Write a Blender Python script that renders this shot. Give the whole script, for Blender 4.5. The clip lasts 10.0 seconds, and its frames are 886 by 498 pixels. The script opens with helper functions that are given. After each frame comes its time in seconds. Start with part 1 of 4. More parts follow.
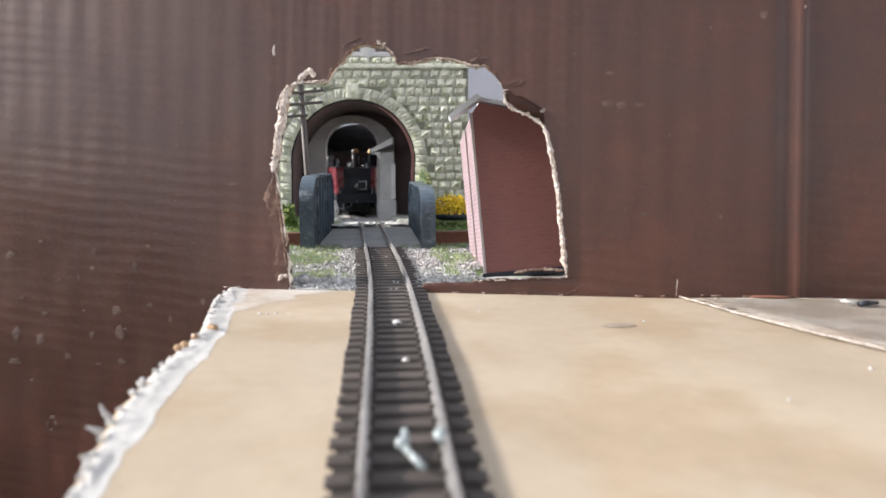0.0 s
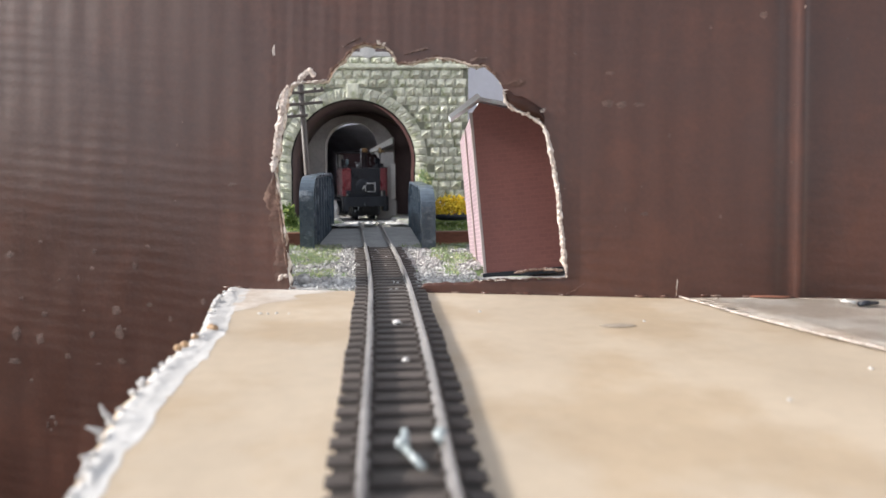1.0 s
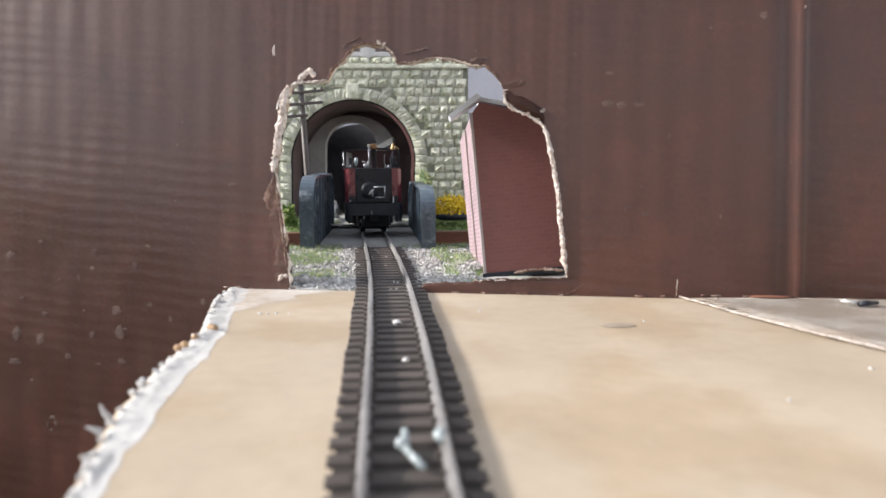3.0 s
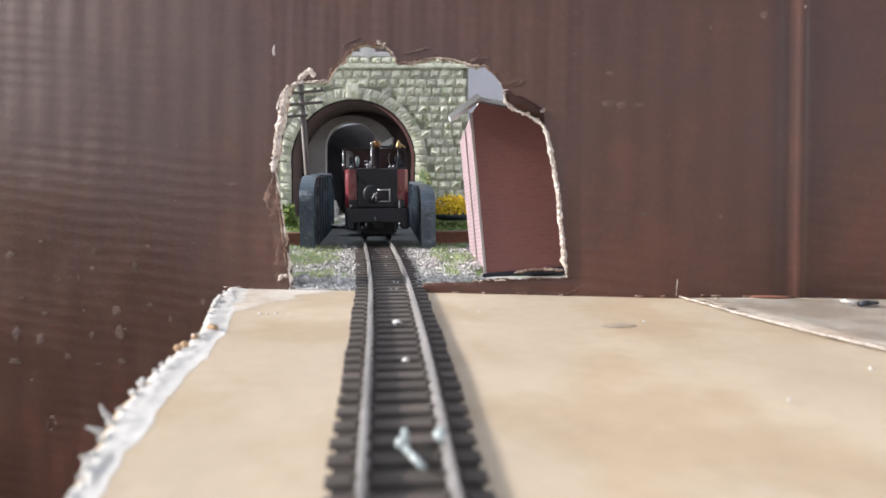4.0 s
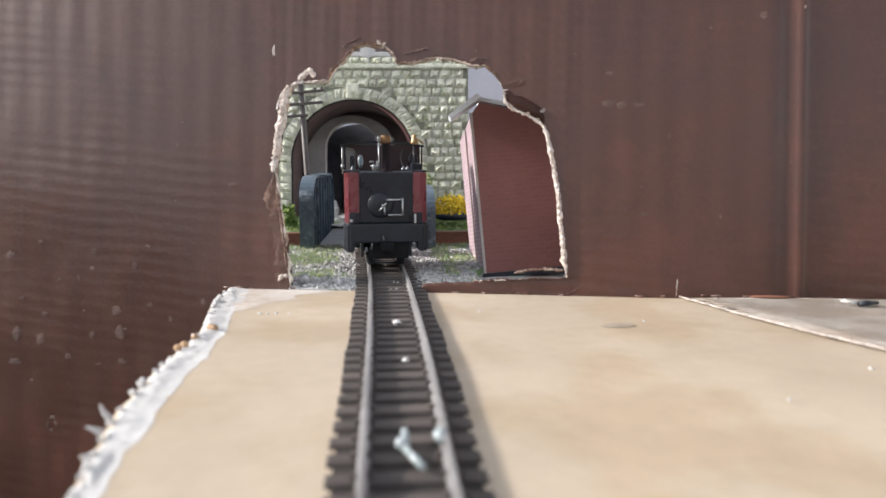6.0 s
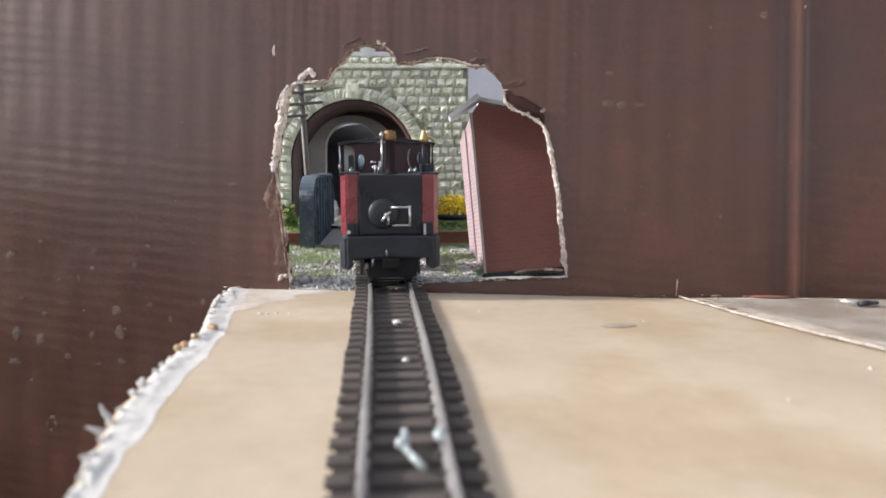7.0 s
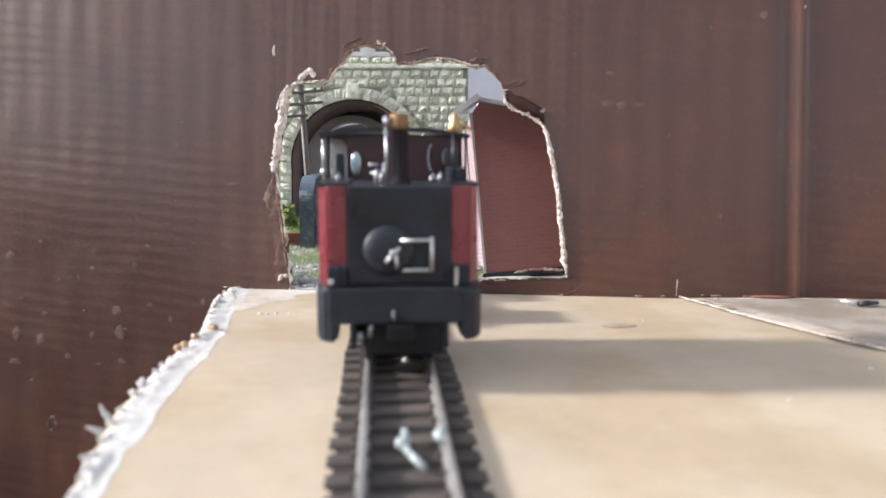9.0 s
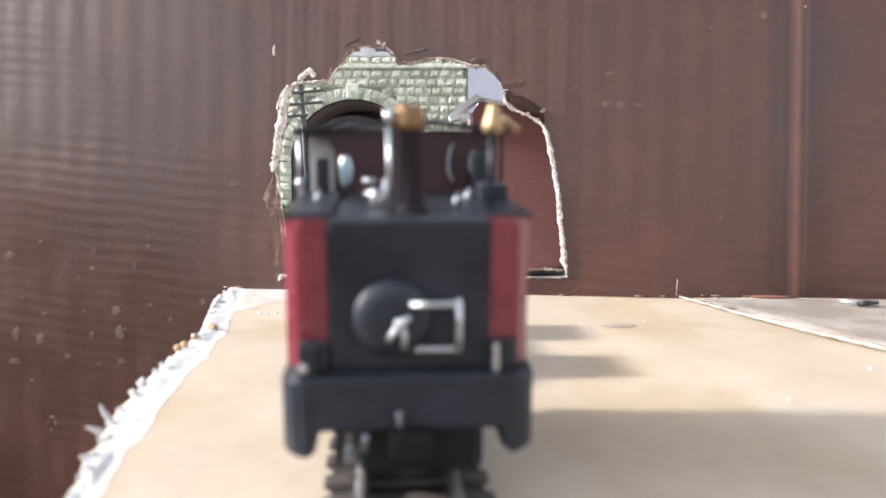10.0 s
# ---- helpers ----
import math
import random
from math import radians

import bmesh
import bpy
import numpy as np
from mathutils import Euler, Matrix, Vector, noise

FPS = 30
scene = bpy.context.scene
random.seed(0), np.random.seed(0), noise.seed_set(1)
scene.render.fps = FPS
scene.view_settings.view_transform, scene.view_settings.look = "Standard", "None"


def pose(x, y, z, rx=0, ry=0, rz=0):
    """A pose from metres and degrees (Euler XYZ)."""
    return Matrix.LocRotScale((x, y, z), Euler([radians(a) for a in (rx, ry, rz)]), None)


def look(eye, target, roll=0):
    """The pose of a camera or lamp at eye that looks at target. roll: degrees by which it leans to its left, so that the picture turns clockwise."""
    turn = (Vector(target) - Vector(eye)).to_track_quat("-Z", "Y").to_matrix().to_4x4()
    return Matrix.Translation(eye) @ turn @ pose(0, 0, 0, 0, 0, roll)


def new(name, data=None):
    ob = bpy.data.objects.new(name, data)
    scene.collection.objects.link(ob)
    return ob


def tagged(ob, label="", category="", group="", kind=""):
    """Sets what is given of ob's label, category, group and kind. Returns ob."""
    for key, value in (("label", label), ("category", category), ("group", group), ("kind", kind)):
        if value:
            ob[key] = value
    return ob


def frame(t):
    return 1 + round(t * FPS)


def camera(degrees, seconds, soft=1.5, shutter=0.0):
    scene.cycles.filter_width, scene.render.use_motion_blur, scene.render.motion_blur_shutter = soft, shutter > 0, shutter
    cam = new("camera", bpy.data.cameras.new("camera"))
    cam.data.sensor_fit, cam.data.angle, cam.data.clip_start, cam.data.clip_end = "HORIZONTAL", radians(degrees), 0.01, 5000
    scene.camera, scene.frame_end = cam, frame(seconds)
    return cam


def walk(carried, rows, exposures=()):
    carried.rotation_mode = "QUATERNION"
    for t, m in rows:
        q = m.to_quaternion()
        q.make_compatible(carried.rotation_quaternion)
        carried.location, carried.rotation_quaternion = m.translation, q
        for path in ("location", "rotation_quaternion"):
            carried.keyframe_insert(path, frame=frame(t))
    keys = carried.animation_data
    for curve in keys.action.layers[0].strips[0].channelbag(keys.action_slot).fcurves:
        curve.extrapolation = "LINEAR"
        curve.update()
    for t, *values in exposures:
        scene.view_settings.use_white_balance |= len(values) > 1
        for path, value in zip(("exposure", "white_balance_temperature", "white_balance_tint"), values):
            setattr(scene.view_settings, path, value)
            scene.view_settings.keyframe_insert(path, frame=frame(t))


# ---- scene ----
# ---- camera and light ----
MM = 0.001


def at(x, y, z, rx=0, ry=0, rz=0):
    """A pose from millimetres and degrees."""
    return pose(x * MM, y * MM, z * MM, rx, ry, rz)


cam = camera(62.2, 10.0, soft=1.5)
cam.data.dof.use_dof = True
cam.data.dof.focus_distance = 0.27
cam.data.dof.aperture_fstop = 21.0
CAMERA_POSE = at(0, 0, 37.5, 90 - 6.97, 0, -5.58)
walk(cam, [(0.0, CAMERA_POSE), (10.0, CAMERA_POSE)], exposures=[(0.0, 1.24, 6450, 10), (6.0, 1.22, 6400, 10), (7.0, 1.17, 6400, 10), (8.0, 1.31, 6350, 10), (9.0, 1.40, 6300, 10), (10.0, 1.73, 6200, 10)])

SUN_ELEVATION = 23.0
world = bpy.data.worlds.new("world")
scene.world = world
world.use_nodes = True
wn = world.node_tree.nodes
sky = wn.new("ShaderNodeTexSky")
sky.sky_type = "NISHITA"
sky.sun_disc = False
sky.sun_elevation = radians(SUN_ELEVATION)
sky.sun_rotation = radians(-90)
wn["Background"].inputs["Strength"].default_value = 0.15
pale = wn.new("ShaderNodeHueSaturation")
pale.inputs["Saturation"].default_value = 0.3
world.node_tree.links.new(sky.outputs["Color"], pale.inputs["Color"])
world.node_tree.links.new(pale.outputs["Color"], wn["Background"].inputs["Color"])

sun = new("sun", bpy.data.lights.new("sun", "SUN"))
sun.data.energy = 2.9
sun.data.angle = radians(5)
sun.data.color = (1.0, 0.94, 0.87)
sun.matrix_world = look((-1, 0.12, math.tan(radians(SUN_ELEVATION))), (0, 0, 0))


# ---- materials ----
def mat(name, base, rough=0.6, metal=0.0, var=0.2, size=12.0, grain=1.2, bump=0.15, gloss=0.5, piece=0.0, tint=None, amount=0.0, tint_size=8.0, stretch=(1, 1, 1), bricks=0.0):
    """A surface with a colour that drifts at two sizes (mm), fine relief, and an optional second colour in patches."""
    m = bpy.data.materials.new(name)
    m.use_nodes = True
    n, ln = m.node_tree.nodes, m.node_tree.links
    b = n["Principled BSDF"]
    b.inputs["Roughness"].default_value = rough
    b.inputs["Metallic"].default_value = metal
    b.inputs["Specular IOR Level"].default_value = gloss
    tc = n.new("ShaderNodeTexCoord")
    mp = n.new("ShaderNodeMapping")
    mp.inputs["Scale"].default_value = [1000 * s for s in stretch]
    ln.new(tc.outputs["Object"], mp.inputs["Vector"])
    info = n.new("ShaderNodeObjectInfo")
    shift = n.new("ShaderNodeVectorMath")
    shift.operation = "ADD"
    spread = n.new("ShaderNodeMath")
    spread.operation = "MULTIPLY"
    spread.inputs[1].default_value = 90.0
    ln.new(info.outputs["Random"], spread.inputs[0])
    ln.new(mp.outputs["Vector"], shift.inputs[0])
    ln.new(spread.outputs[0], shift.inputs[1])

    def cloud(mm, detail=4.0):
        t = n.new("ShaderNodeTexNoise")
        t.inputs["Scale"].default_value = 1.0 / mm
        t.inputs["Detail"].default_value = detail
        t.inputs["Roughness"].default_value = 0.6
        ln.new(shift.outputs[0], t.inputs["Vector"])
        return t.outputs["Fac"]

    def level(fac, lo, hi, a=0.3, z=0.7):
        r = n.new("ShaderNodeMapRange")
        r.inputs["From Min"].default_value, r.inputs["From Max"].default_value = a, z
        r.inputs["To Min"].default_value, r.inputs["To Max"].default_value = lo, hi
        ln.new(fac, r.inputs["Value"])
        return r.outputs["Result"]

    def times(a, c):
        t = n.new("ShaderNodeMath")
        t.operation = "MULTIPLY"
        ln.new(a, t.inputs[0])
        ln.new(c, t.inputs[1])
        return t.outputs[0]

    big, fine = cloud(size), cloud(grain)
    value = times(level(big, 1 - var, 1 + var), level(fine, 1 - var * 0.7, 1 + var * 0.7))
    if piece:
        value = times(value, level(info.outputs["Random"], 1 - piece, 1 + piece, 0, 1))
    colour = None
    if tint:
        mix = n.new("ShaderNodeMix")
        mix.data_type = "RGBA"
        mix.inputs["A"].default_value, mix.inputs["B"].default_value = (*base, 1), (*tint, 1)
        ln.new(level(cloud(tint_size, 5), 0, 1, 0.62 - amount * 0.35, 0.72 - amount * 0.3), mix.inputs["Factor"])
        colour = mix.outputs["Result"]
    hsv = n.new("ShaderNodeHueSaturation")
    hsv.inputs["Color"].default_value = (*base, 1)
    if colour:
        ln.new(colour, hsv.inputs["Color"])
    if bricks:
        sep, com, bt = n.new("ShaderNodeSeparateXYZ"), n.new("ShaderNodeCombineXYZ"), n.new("ShaderNodeTexBrick")
        run = n.new("ShaderNodeMath")
        run.operation = "ADD"
        ln.new(mp.outputs["Vector"], sep.inputs[0])
        ln.new(sep.outputs["X"], run.inputs[0])
        ln.new(sep.outputs["Y"], run.inputs[1])
        ln.new(run.outputs[0], com.inputs["X"])
        ln.new(sep.outputs["Z"], com.inputs["Y"])
        ln.new(com.outputs[0], bt.inputs["Vector"])
        bt.inputs["Scale"].default_value = 1.0
        bt.inputs["Brick Width"].default_value = 3.2
        bt.inputs["Row Height"].default_value = 1.45
        bt.inputs["Mortar Size"].default_value = 0.17
        bt.inputs["Color1"].default_value, bt.inputs["Color2"].default_value = (1, 1, 1, 1), (0.9, 0.9, 0.9, 1)
        bt.inputs["Mortar"].default_value = [1 + bricks] * 3 + [1]
        bw = n.new("ShaderNodeRGBToBW")
        ln.new(bt.outputs["Color"], bw.inputs[0])
        value = times(value, bw.outputs[0])
    ln.new(value, hsv.inputs["Value"])
    ln.new(hsv.outputs["Color"], b.inputs["Base Color"])
    ln.new(level(big, max(rough - 0.08, 0.03), min(rough + 0.1, 1)), b.inputs["Roughness"])
    if bump:
        bp = n.new("ShaderNodeBump")
        bp.inputs["Strength"].default_value = bump
        bp.inputs["Distance"].default_value = grain * 0.4 * MM
        ln.new(fine, bp.inputs["Height"])
        ln.new(bp.outputs["Normal"], b.inputs["Normal"])
    return m


M_CARD = mat("brown_card", (0.066, 0.024, 0.0145), 0.36, var=0.14, size=26, grain=1.3, bump=0.12, gloss=0.55, tint=(0.08, 0.028, 0.016), amount=0.3, tint_size=24)
M_TORN = mat("torn_card", (0.42, 0.3, 0.22), 0.9, var=0.35, size=4, grain=0.7, bump=0.6, tint=(0.72, 0.66, 0.58), amount=0.6, tint_size=3)
M_RUST = mat("rust_brown_card", (0.09, 0.04, 0.026), 0.55, var=0.3, size=9, grain=1.0, bump=0.25, tint=(0.17, 0.1, 0.072), amount=0.25, tint_size=9)
M_PEEL = mat("peeled_card", (0.12, 0.065, 0.046), 0.8, var=0.25, size=8, grain=1.0, bump=0.35, tint=(0.44, 0.36, 0.3), amount=0.35, tint_size=9)
M_FLUFF = mat("torn_white_foam", (0.54, 0.525, 0.51), 0.9, var=0.14, size=6, grain=0.8, bump=0.3)
M_FIBRE = mat("torn_pale_fibre", (0.5, 0.42, 0.37), 0.9, var=0.35, size=3, grain=0.6, bump=0.5, tint=(0.66, 0.6, 0.56), amount=0.4, tint_size=2.5)
M_SCUFF = mat("scuffed_card", (0.105, 0.062, 0.05), 0.7, var=0.3, size=2, grain=0.5, bump=0.2)
M_BOARD = mat("cream_board", (0.48, 0.395, 0.3), 0.5, var=0.07, size=38, grain=4, bump=0.05, tint=(0.43, 0.335, 0.235), amount=0.4, tint_size=34)
M_SHEET = mat("pale_sheet", (0.46, 0.39, 0.33), 0.55, var=0.1, size=18, grain=2, bump=0.08, tint=(0.56, 0.51, 0.46), amount=0.5, tint_size=14)
M_BASE = mat("gap_shade_brown", (0.028, 0.022, 0.019), 0.7, var=0.2, size=5, grain=0.7, bump=0.3)
M_SLEEPER = mat("sleeper_plastic", (0.082, 0.067, 0.06), 0.6, var=0.25, size=5, grain=0.6, bump=0.3, piece=0.2)
M_RAIL = mat("nickel_rail", (0.44, 0.42, 0.41), 0.42, 0.65, var=0.22, size=9, grain=0.8, bump=0.1)
M_STONE = mat("yellow_green_stone", (0.6, 0.6, 0.5), 0.85, var=0.22, size=5, grain=0.9, bump=0.5, piece=0.16, tint=(0.34, 0.36, 0.24), amount=0.3, tint_size=9)
M_MORTAR = mat("dark_mortar", (0.22, 0.225, 0.17), 0.9, var=0.25, size=6, grain=0.8, bump=0.3)
M_TUBE = mat("brown_tube_card", (0.11, 0.072, 0.07), 0.6, var=0.18, size=12, grain=1.2, bump=0.2)
# tube card with sunlight put into its red, for the lit edge
M_LINING = mat("sunlit_tube_card", (0.26, 0.12, 0.105), 0.55, var=0.2, size=9, grain=1.0, bump=0.2)
M_GREY = mat("grey_card", (0.56, 0.55, 0.54), 0.8, var=0.14, size=10, grain=1.2, bump=0.2)
# darker copy of M_GREY: the arch ring's shade put into the colour
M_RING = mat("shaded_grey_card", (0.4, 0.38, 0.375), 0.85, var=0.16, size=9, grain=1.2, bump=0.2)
# mid-grey for the unlit bore: veiling haze put into the base colour
M_BORE = mat("haze_lifted_grey_card", (0.33, 0.33, 0.38), 0.85, var=0.2, size=12, grain=1.5, bump=0.1)
M_WHITE = mat("white_card", (0.76, 0.75, 0.73), 0.7, var=0.1, size=8, grain=1, bump=0.15)
M_BACK = mat("lavender_grey_card", (0.5, 0.5, 0.56), 0.8, var=0.06, size=30, grain=3, bump=0.05)
M_GIRDER = mat("slate_blue_plastic", (0.085, 0.115, 0.15), 0.3, var=0.25, size=7, grain=0.9, bump=0.15, tint=(0.28, 0.32, 0.36), amount=0.12, tint_size=5)
M_DECK = mat("grey_deck_card", (0.33, 0.33, 0.325), 0.85, var=0.2, size=9, grain=1, bump=0.3)
M_GRAVEL = mat("grey_gravel", (0.48, 0.47, 0.46), 0.9, var=0.3, size=3, grain=0.8, bump=0.5, tint=(0.28, 0.275, 0.27), amount=0.4, tint_size=2.5)
M_GROUND = mat("glued_ballast_ground", (0.42, 0.41, 0.4), 0.95, var=0.35, size=5, grain=0.9, bump=0.7, tint=(0.24, 0.33, 0.15), amount=0.3, tint_size=14)
M_GRASS = mat("green_flock", (0.27, 0.36, 0.18), 0.9, var=0.35, size=4, grain=0.7, bump=0.4, tint=(0.45, 0.47, 0.25), amount=0.35, tint_size=4)
M_BUSH = mat("moss_green_flock", (0.13, 0.22, 0.05), 0.9, var=0.4, size=3, grain=0.6, bump=0.4, tint=(0.34, 0.4, 0.12), amount=0.4, tint_size=3)
M_YELLOW = mat("yellow_flock", (0.9, 0.68, 0.05), 0.8, var=0.25, size=3, grain=0.6, bump=0.3, tint=(0.72, 0.4, 0.03), amount=0.3, tint_size=3)
M_PLANK = mat("rust_brown_wood", (0.23, 0.095, 0.06), 0.6, var=0.25, size=8, grain=1, bump=0.3, stretch=(0.3, 1, 1))
M_BRICK = mat("red_brick_print", (0.27, 0.105, 0.09), 0.6, var=0.08, size=14, grain=0.8, bump=0.1, bricks=0.03)
M_PINK = mat("pale_pink_brick_print", (0.33, 0.245, 0.27), 0.6, var=0.12, size=6, grain=0.7, bump=0.12, bricks=0.35)
M_PALE = mat("pale_card_edge", (0.5, 0.43, 0.41), 0.7, var=0.1, size=5, grain=0.8, bump=0.1)
M_ROOF = mat("light_grey_card", (0.74, 0.78, 0.82), 0.65, var=0.08, size=8, grain=1, bump=0.1)
M_POST = mat("grey_brown_plastic", (0.1, 0.085, 0.08), 0.5, var=0.2, size=6, grain=0.6, bump=0.1)
# black paint with its base raised to carry lens flare in the colour
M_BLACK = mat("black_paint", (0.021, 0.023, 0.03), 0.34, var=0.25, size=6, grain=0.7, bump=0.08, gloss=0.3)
M_BEAM = mat("satin_black_metal", (0.016, 0.019, 0.027), 0.4, var=0.3, size=5, grain=0.6, bump=0.12, gloss=0.38)
M_MATT = mat("matt_black_paint", (0.016, 0.011, 0.014), 0.75, var=0.3, size=5, grain=0.6, bump=0.1, gloss=0.2)
M_STEEL = mat("dull_worn_steel", (0.2, 0.21, 0.23), 0.45, 0.7, var=0.35, size=2, grain=0.5, bump=0.15)
# near-black with shade put into it: under the beam, round the tube
M_UNDER = mat("shade_black", (0.01, 0.01, 0.011), 0.7, var=0.3, size=5, grain=0.6, bump=0.1, gloss=0.2)
M_RED = mat("crimson_paint", (0.17, 0.024, 0.034), 0.3, var=0.12, size=8, grain=0.8, bump=0.06, gloss=0.85)
M_MAROON = mat("dark_maroon_paint", (0.04, 0.013, 0.017), 0.45, var=0.15, size=6, grain=0.8, bump=0.06)
M_CHROME = mat("bright_steel", (0.5, 0.51, 0.53), 0.33, 0.9, var=0.1, size=3, grain=0.5, bump=0.05)
M_BRASS = mat("dull_brass", (0.2, 0.115, 0.055), 0.58, 0.55, var=0.12, size=3, grain=0.5, bump=0.05)
M_GILT = mat("pale_brass", (0.36, 0.25, 0.13), 0.45, 0.6, var=0.15, size=2, grain=0.5, bump=0.08)
M_GLAZE = mat("cloudy_plastic_glazing", (0.3, 0.42, 0.48), 0.15, var=0.1, size=3, grain=0.5, bump=0.05, gloss=0.8)
M_PIN = mat("milky_plastic", (0.32, 0.36, 0.37), 0.3, var=0.1, size=2, grain=0.5, bump=0.1)
M_SMEAR = mat("grey_brown_glue", (0.3, 0.25, 0.2), 0.7, var=0.3, size=3, grain=0.6, bump=0.3)
M_ROOM = mat("beige_wall_paint", (0.42, 0.36, 0.31), 0.8, var=0.08, size=90, grain=6, bump=0.05)
M_BEAD = mat("tan_dried_glue", (0.42, 0.27, 0.15), 0.5, var=0.2, size=2, grain=0.5, bump=0.2)
M_TABLE = mat("dull_brown_tabletop", (0.14, 0.09, 0.065), 0.6, var=0.2, size=60, grain=4, bump=0.1)


# ---- mesh helpers (all lengths in millimetres) ----
def thing(name, m, label, category, group="", kind=""):
    e = new(name)
    e.empty_display_size = 0.01
    e.matrix_world = m
    return tagged(e, label, category, group, kind)


def finish(bm, name, material, smooth=False):
    bmesh.ops.scale(bm, vec=(MM, MM, MM), verts=bm.verts)
    if smooth:
        for fc in bm.faces:
            fc.smooth = True
    me = bpy.data.meshes.new(name)
    bm.to_mesh(me)
    bm.free()
    me.materials.append(material)
    return me


def part(name, bm, material, parent, label="", smooth=False, m=None):
    ob = new(name, finish(bm, name, material, smooth))
    ob.parent = parent
    if m is not None:
        ob.matrix_basis = m
    return tagged(ob, label)


def box(x0, x1, y0, y1, z0, z1, bevel=0.0, bm=None, segments=2):
    b = bmesh.new()
    bmesh.ops.create_cube(b, size=1)
    for v in b.verts:
        v.co = Vector(((x0 + x1) / 2 + v.co.x * (x1 - x0), (y0 + y1) / 2 + v.co.y * (y1 - y0), (z0 + z1) / 2 + v.co.z * (z1 - z0)))
    if bevel:
        bmesh.ops.bevel(b, geom=b.edges[:], offset=bevel, segments=segments, affect="EDGES", profile=0.6)
    return join(bm, b)


def join(bm, b):
    if bm is None:
        return b
    me = bpy.data.meshes.new("tmp")
    b.to_mesh(me)
    b.free()
    bm.from_mesh(me)
    bpy.data.meshes.remove(me)
    return bm


def lathe(profile, centre, axis="Z", steps=24, bm=None):
    """Turns a list of (radius, height) about an axis."""
    b = bmesh.new()
    rings = []
    for r, h in profile:
        ring = []
        for i in range(steps):
            a = math.tau * i / steps
            p = (r * math.cos(a), r * math.sin(a), h)
            if axis == "Y":
                p = (p[0], h, p[1])
            elif axis == "X":
                p = (h, p[0], p[1])
            ring.append(b.verts.new(Vector(p) + Vector(centre)))
        rings.append(ring)
    for lo, hi in zip(rings, rings[1:]):
        for i in range(steps):
            j = (i + 1) % steps
            b.faces.new((lo[i], lo[j], hi[j], hi[i]))
    b.faces.new(rings[0][::-1])
    b.faces.new(rings[-1])
    bmesh.ops.recalc_face_normals(b, faces=b.faces)
    return join(bm, b)


def rod(a, c, r, bm=None, steps=10):
    a, c = Vector(a), Vector(c)
    b = bmesh.new()
    bmesh.ops.create_cone(b, cap_ends=True, segments=steps, radius1=r, radius2=r, depth=(c - a).length)
    q = (c - a).to_track_quat("Z", "Y").to_matrix().to_4x4()
    bmesh.ops.transform(b, matrix=Matrix.Translation((a + c) / 2) @ q, verts=b.verts)
    return join(bm, b)


def prism(outline, y0, y1, bm=None):
    """A plate with an outline in x and z, from y0 to y1."""
    b = bmesh.new()
    front = [b.verts.new((x, y0, z)) for x, z in outline]
    back = [b.verts.new((x, y1, z)) for x, z in outline]
    k = len(outline)
    b.faces.new(front)
    b.faces.new(back[::-1])
    for i in range(k):
        j = (i + 1) % k
        b.faces.new((front[j], front[i], back[i], back[j]))
    bmesh.ops.recalc_face_normals(b, faces=b.faces)
    return join(bm, b)


def pebbles(rng, places, radius):
    """Many small stones as one mesh, from copies of one stone's points."""
    b = bmesh.new()
    bmesh.ops.create_icosphere(b, subdivisions=1, radius=1)
    b.verts.index_update()
    base = np.array([v.co[:] for v in b.verts])
    tri = np.array([[v.index for v in fc.verts] for fc in b.faces])
    b.free()
    vs, fs = [], []
    for k, (x, y, z) in enumerate(places):
        r = radius * rng.uniform(0.55, 1.35)
        turn = np.array(Euler((rng.uniform(0, 6), rng.uniform(0, 6), rng.uniform(0, 6))).to_matrix())
        sh = np.array([rng.uniform(0.7, 1.3), rng.uniform(0.7, 1.3), rng.uniform(0.5, 1)])
        jit = np.array([[rng.uniform(0.8, 1.2)] for _ in base])
        vs.append((base * jit * sh * r) @ turn.T + np.array([x, y, z]))
        fs.append(tri + k * len(base))
    me = bpy.data.meshes.new("stones")
    me.from_pydata((np.concatenate(vs) * MM).tolist(), [], np.concatenate(fs).tolist())
    return me


def blades(rng, places, height, lean=0.5, width=0.18):
    """Many short fibres, each a bent three-sided spike."""
    vs, fs = [], []
    for x, y, z in places:
        h = height * rng.uniform(0.5, 1.3)
        a = rng.uniform(0, math.tau)
        dx, dy = rng.gauss(0, lean) * h, rng.gauss(0, lean) * h
        k = len(vs)
        for i in range(3):
            c = a + i * math.tau / 3
            vs.append(((x + width * math.cos(c)) * MM, (y + width * math.sin(c)) * MM, (z - 0.2) * MM))
        vs.append(((x + dx) * MM, (y + dy) * MM, (z + h) * MM))
        fs += [(k, k + 1, k + 3), (k + 1, k + 2, k + 3), (k + 2, k, k + 3)]
    me = bpy.data.meshes.new("fibres")
    me.from_pydata(vs, [], fs)
    return me


# ---- the line of the track ----
TRACK_Y = [40, 80, 100, 120, 150, 200, 250, 285, 320, 365, 395, 425, 445, 465, 500, 560]
TRACK_X = [3.6, 3.8, 4.1, 4.5, 4.8, 5.0, 4.3, 3.2, 1.9, 0.6, -0.5, -2.7, -5.4, -8.8, -17, -36]
DIP_Y = [40, 78, 98, 118, 140, 320, 366, 400, 430, 600]
DIP_Z = [-3.6, -2.1, -0.8, -0.1, 0, 0, -0.5, -0.8, -1.2, -1.2]


def soft_interp(y, ys, vs, reach=14.0):
    return float(np.mean([np.interp(y + d, ys, vs) for d in np.linspace(-reach, reach, 9)]))


def track_at(y):
    """The middle of the track at rail-top level, at y along the layout."""
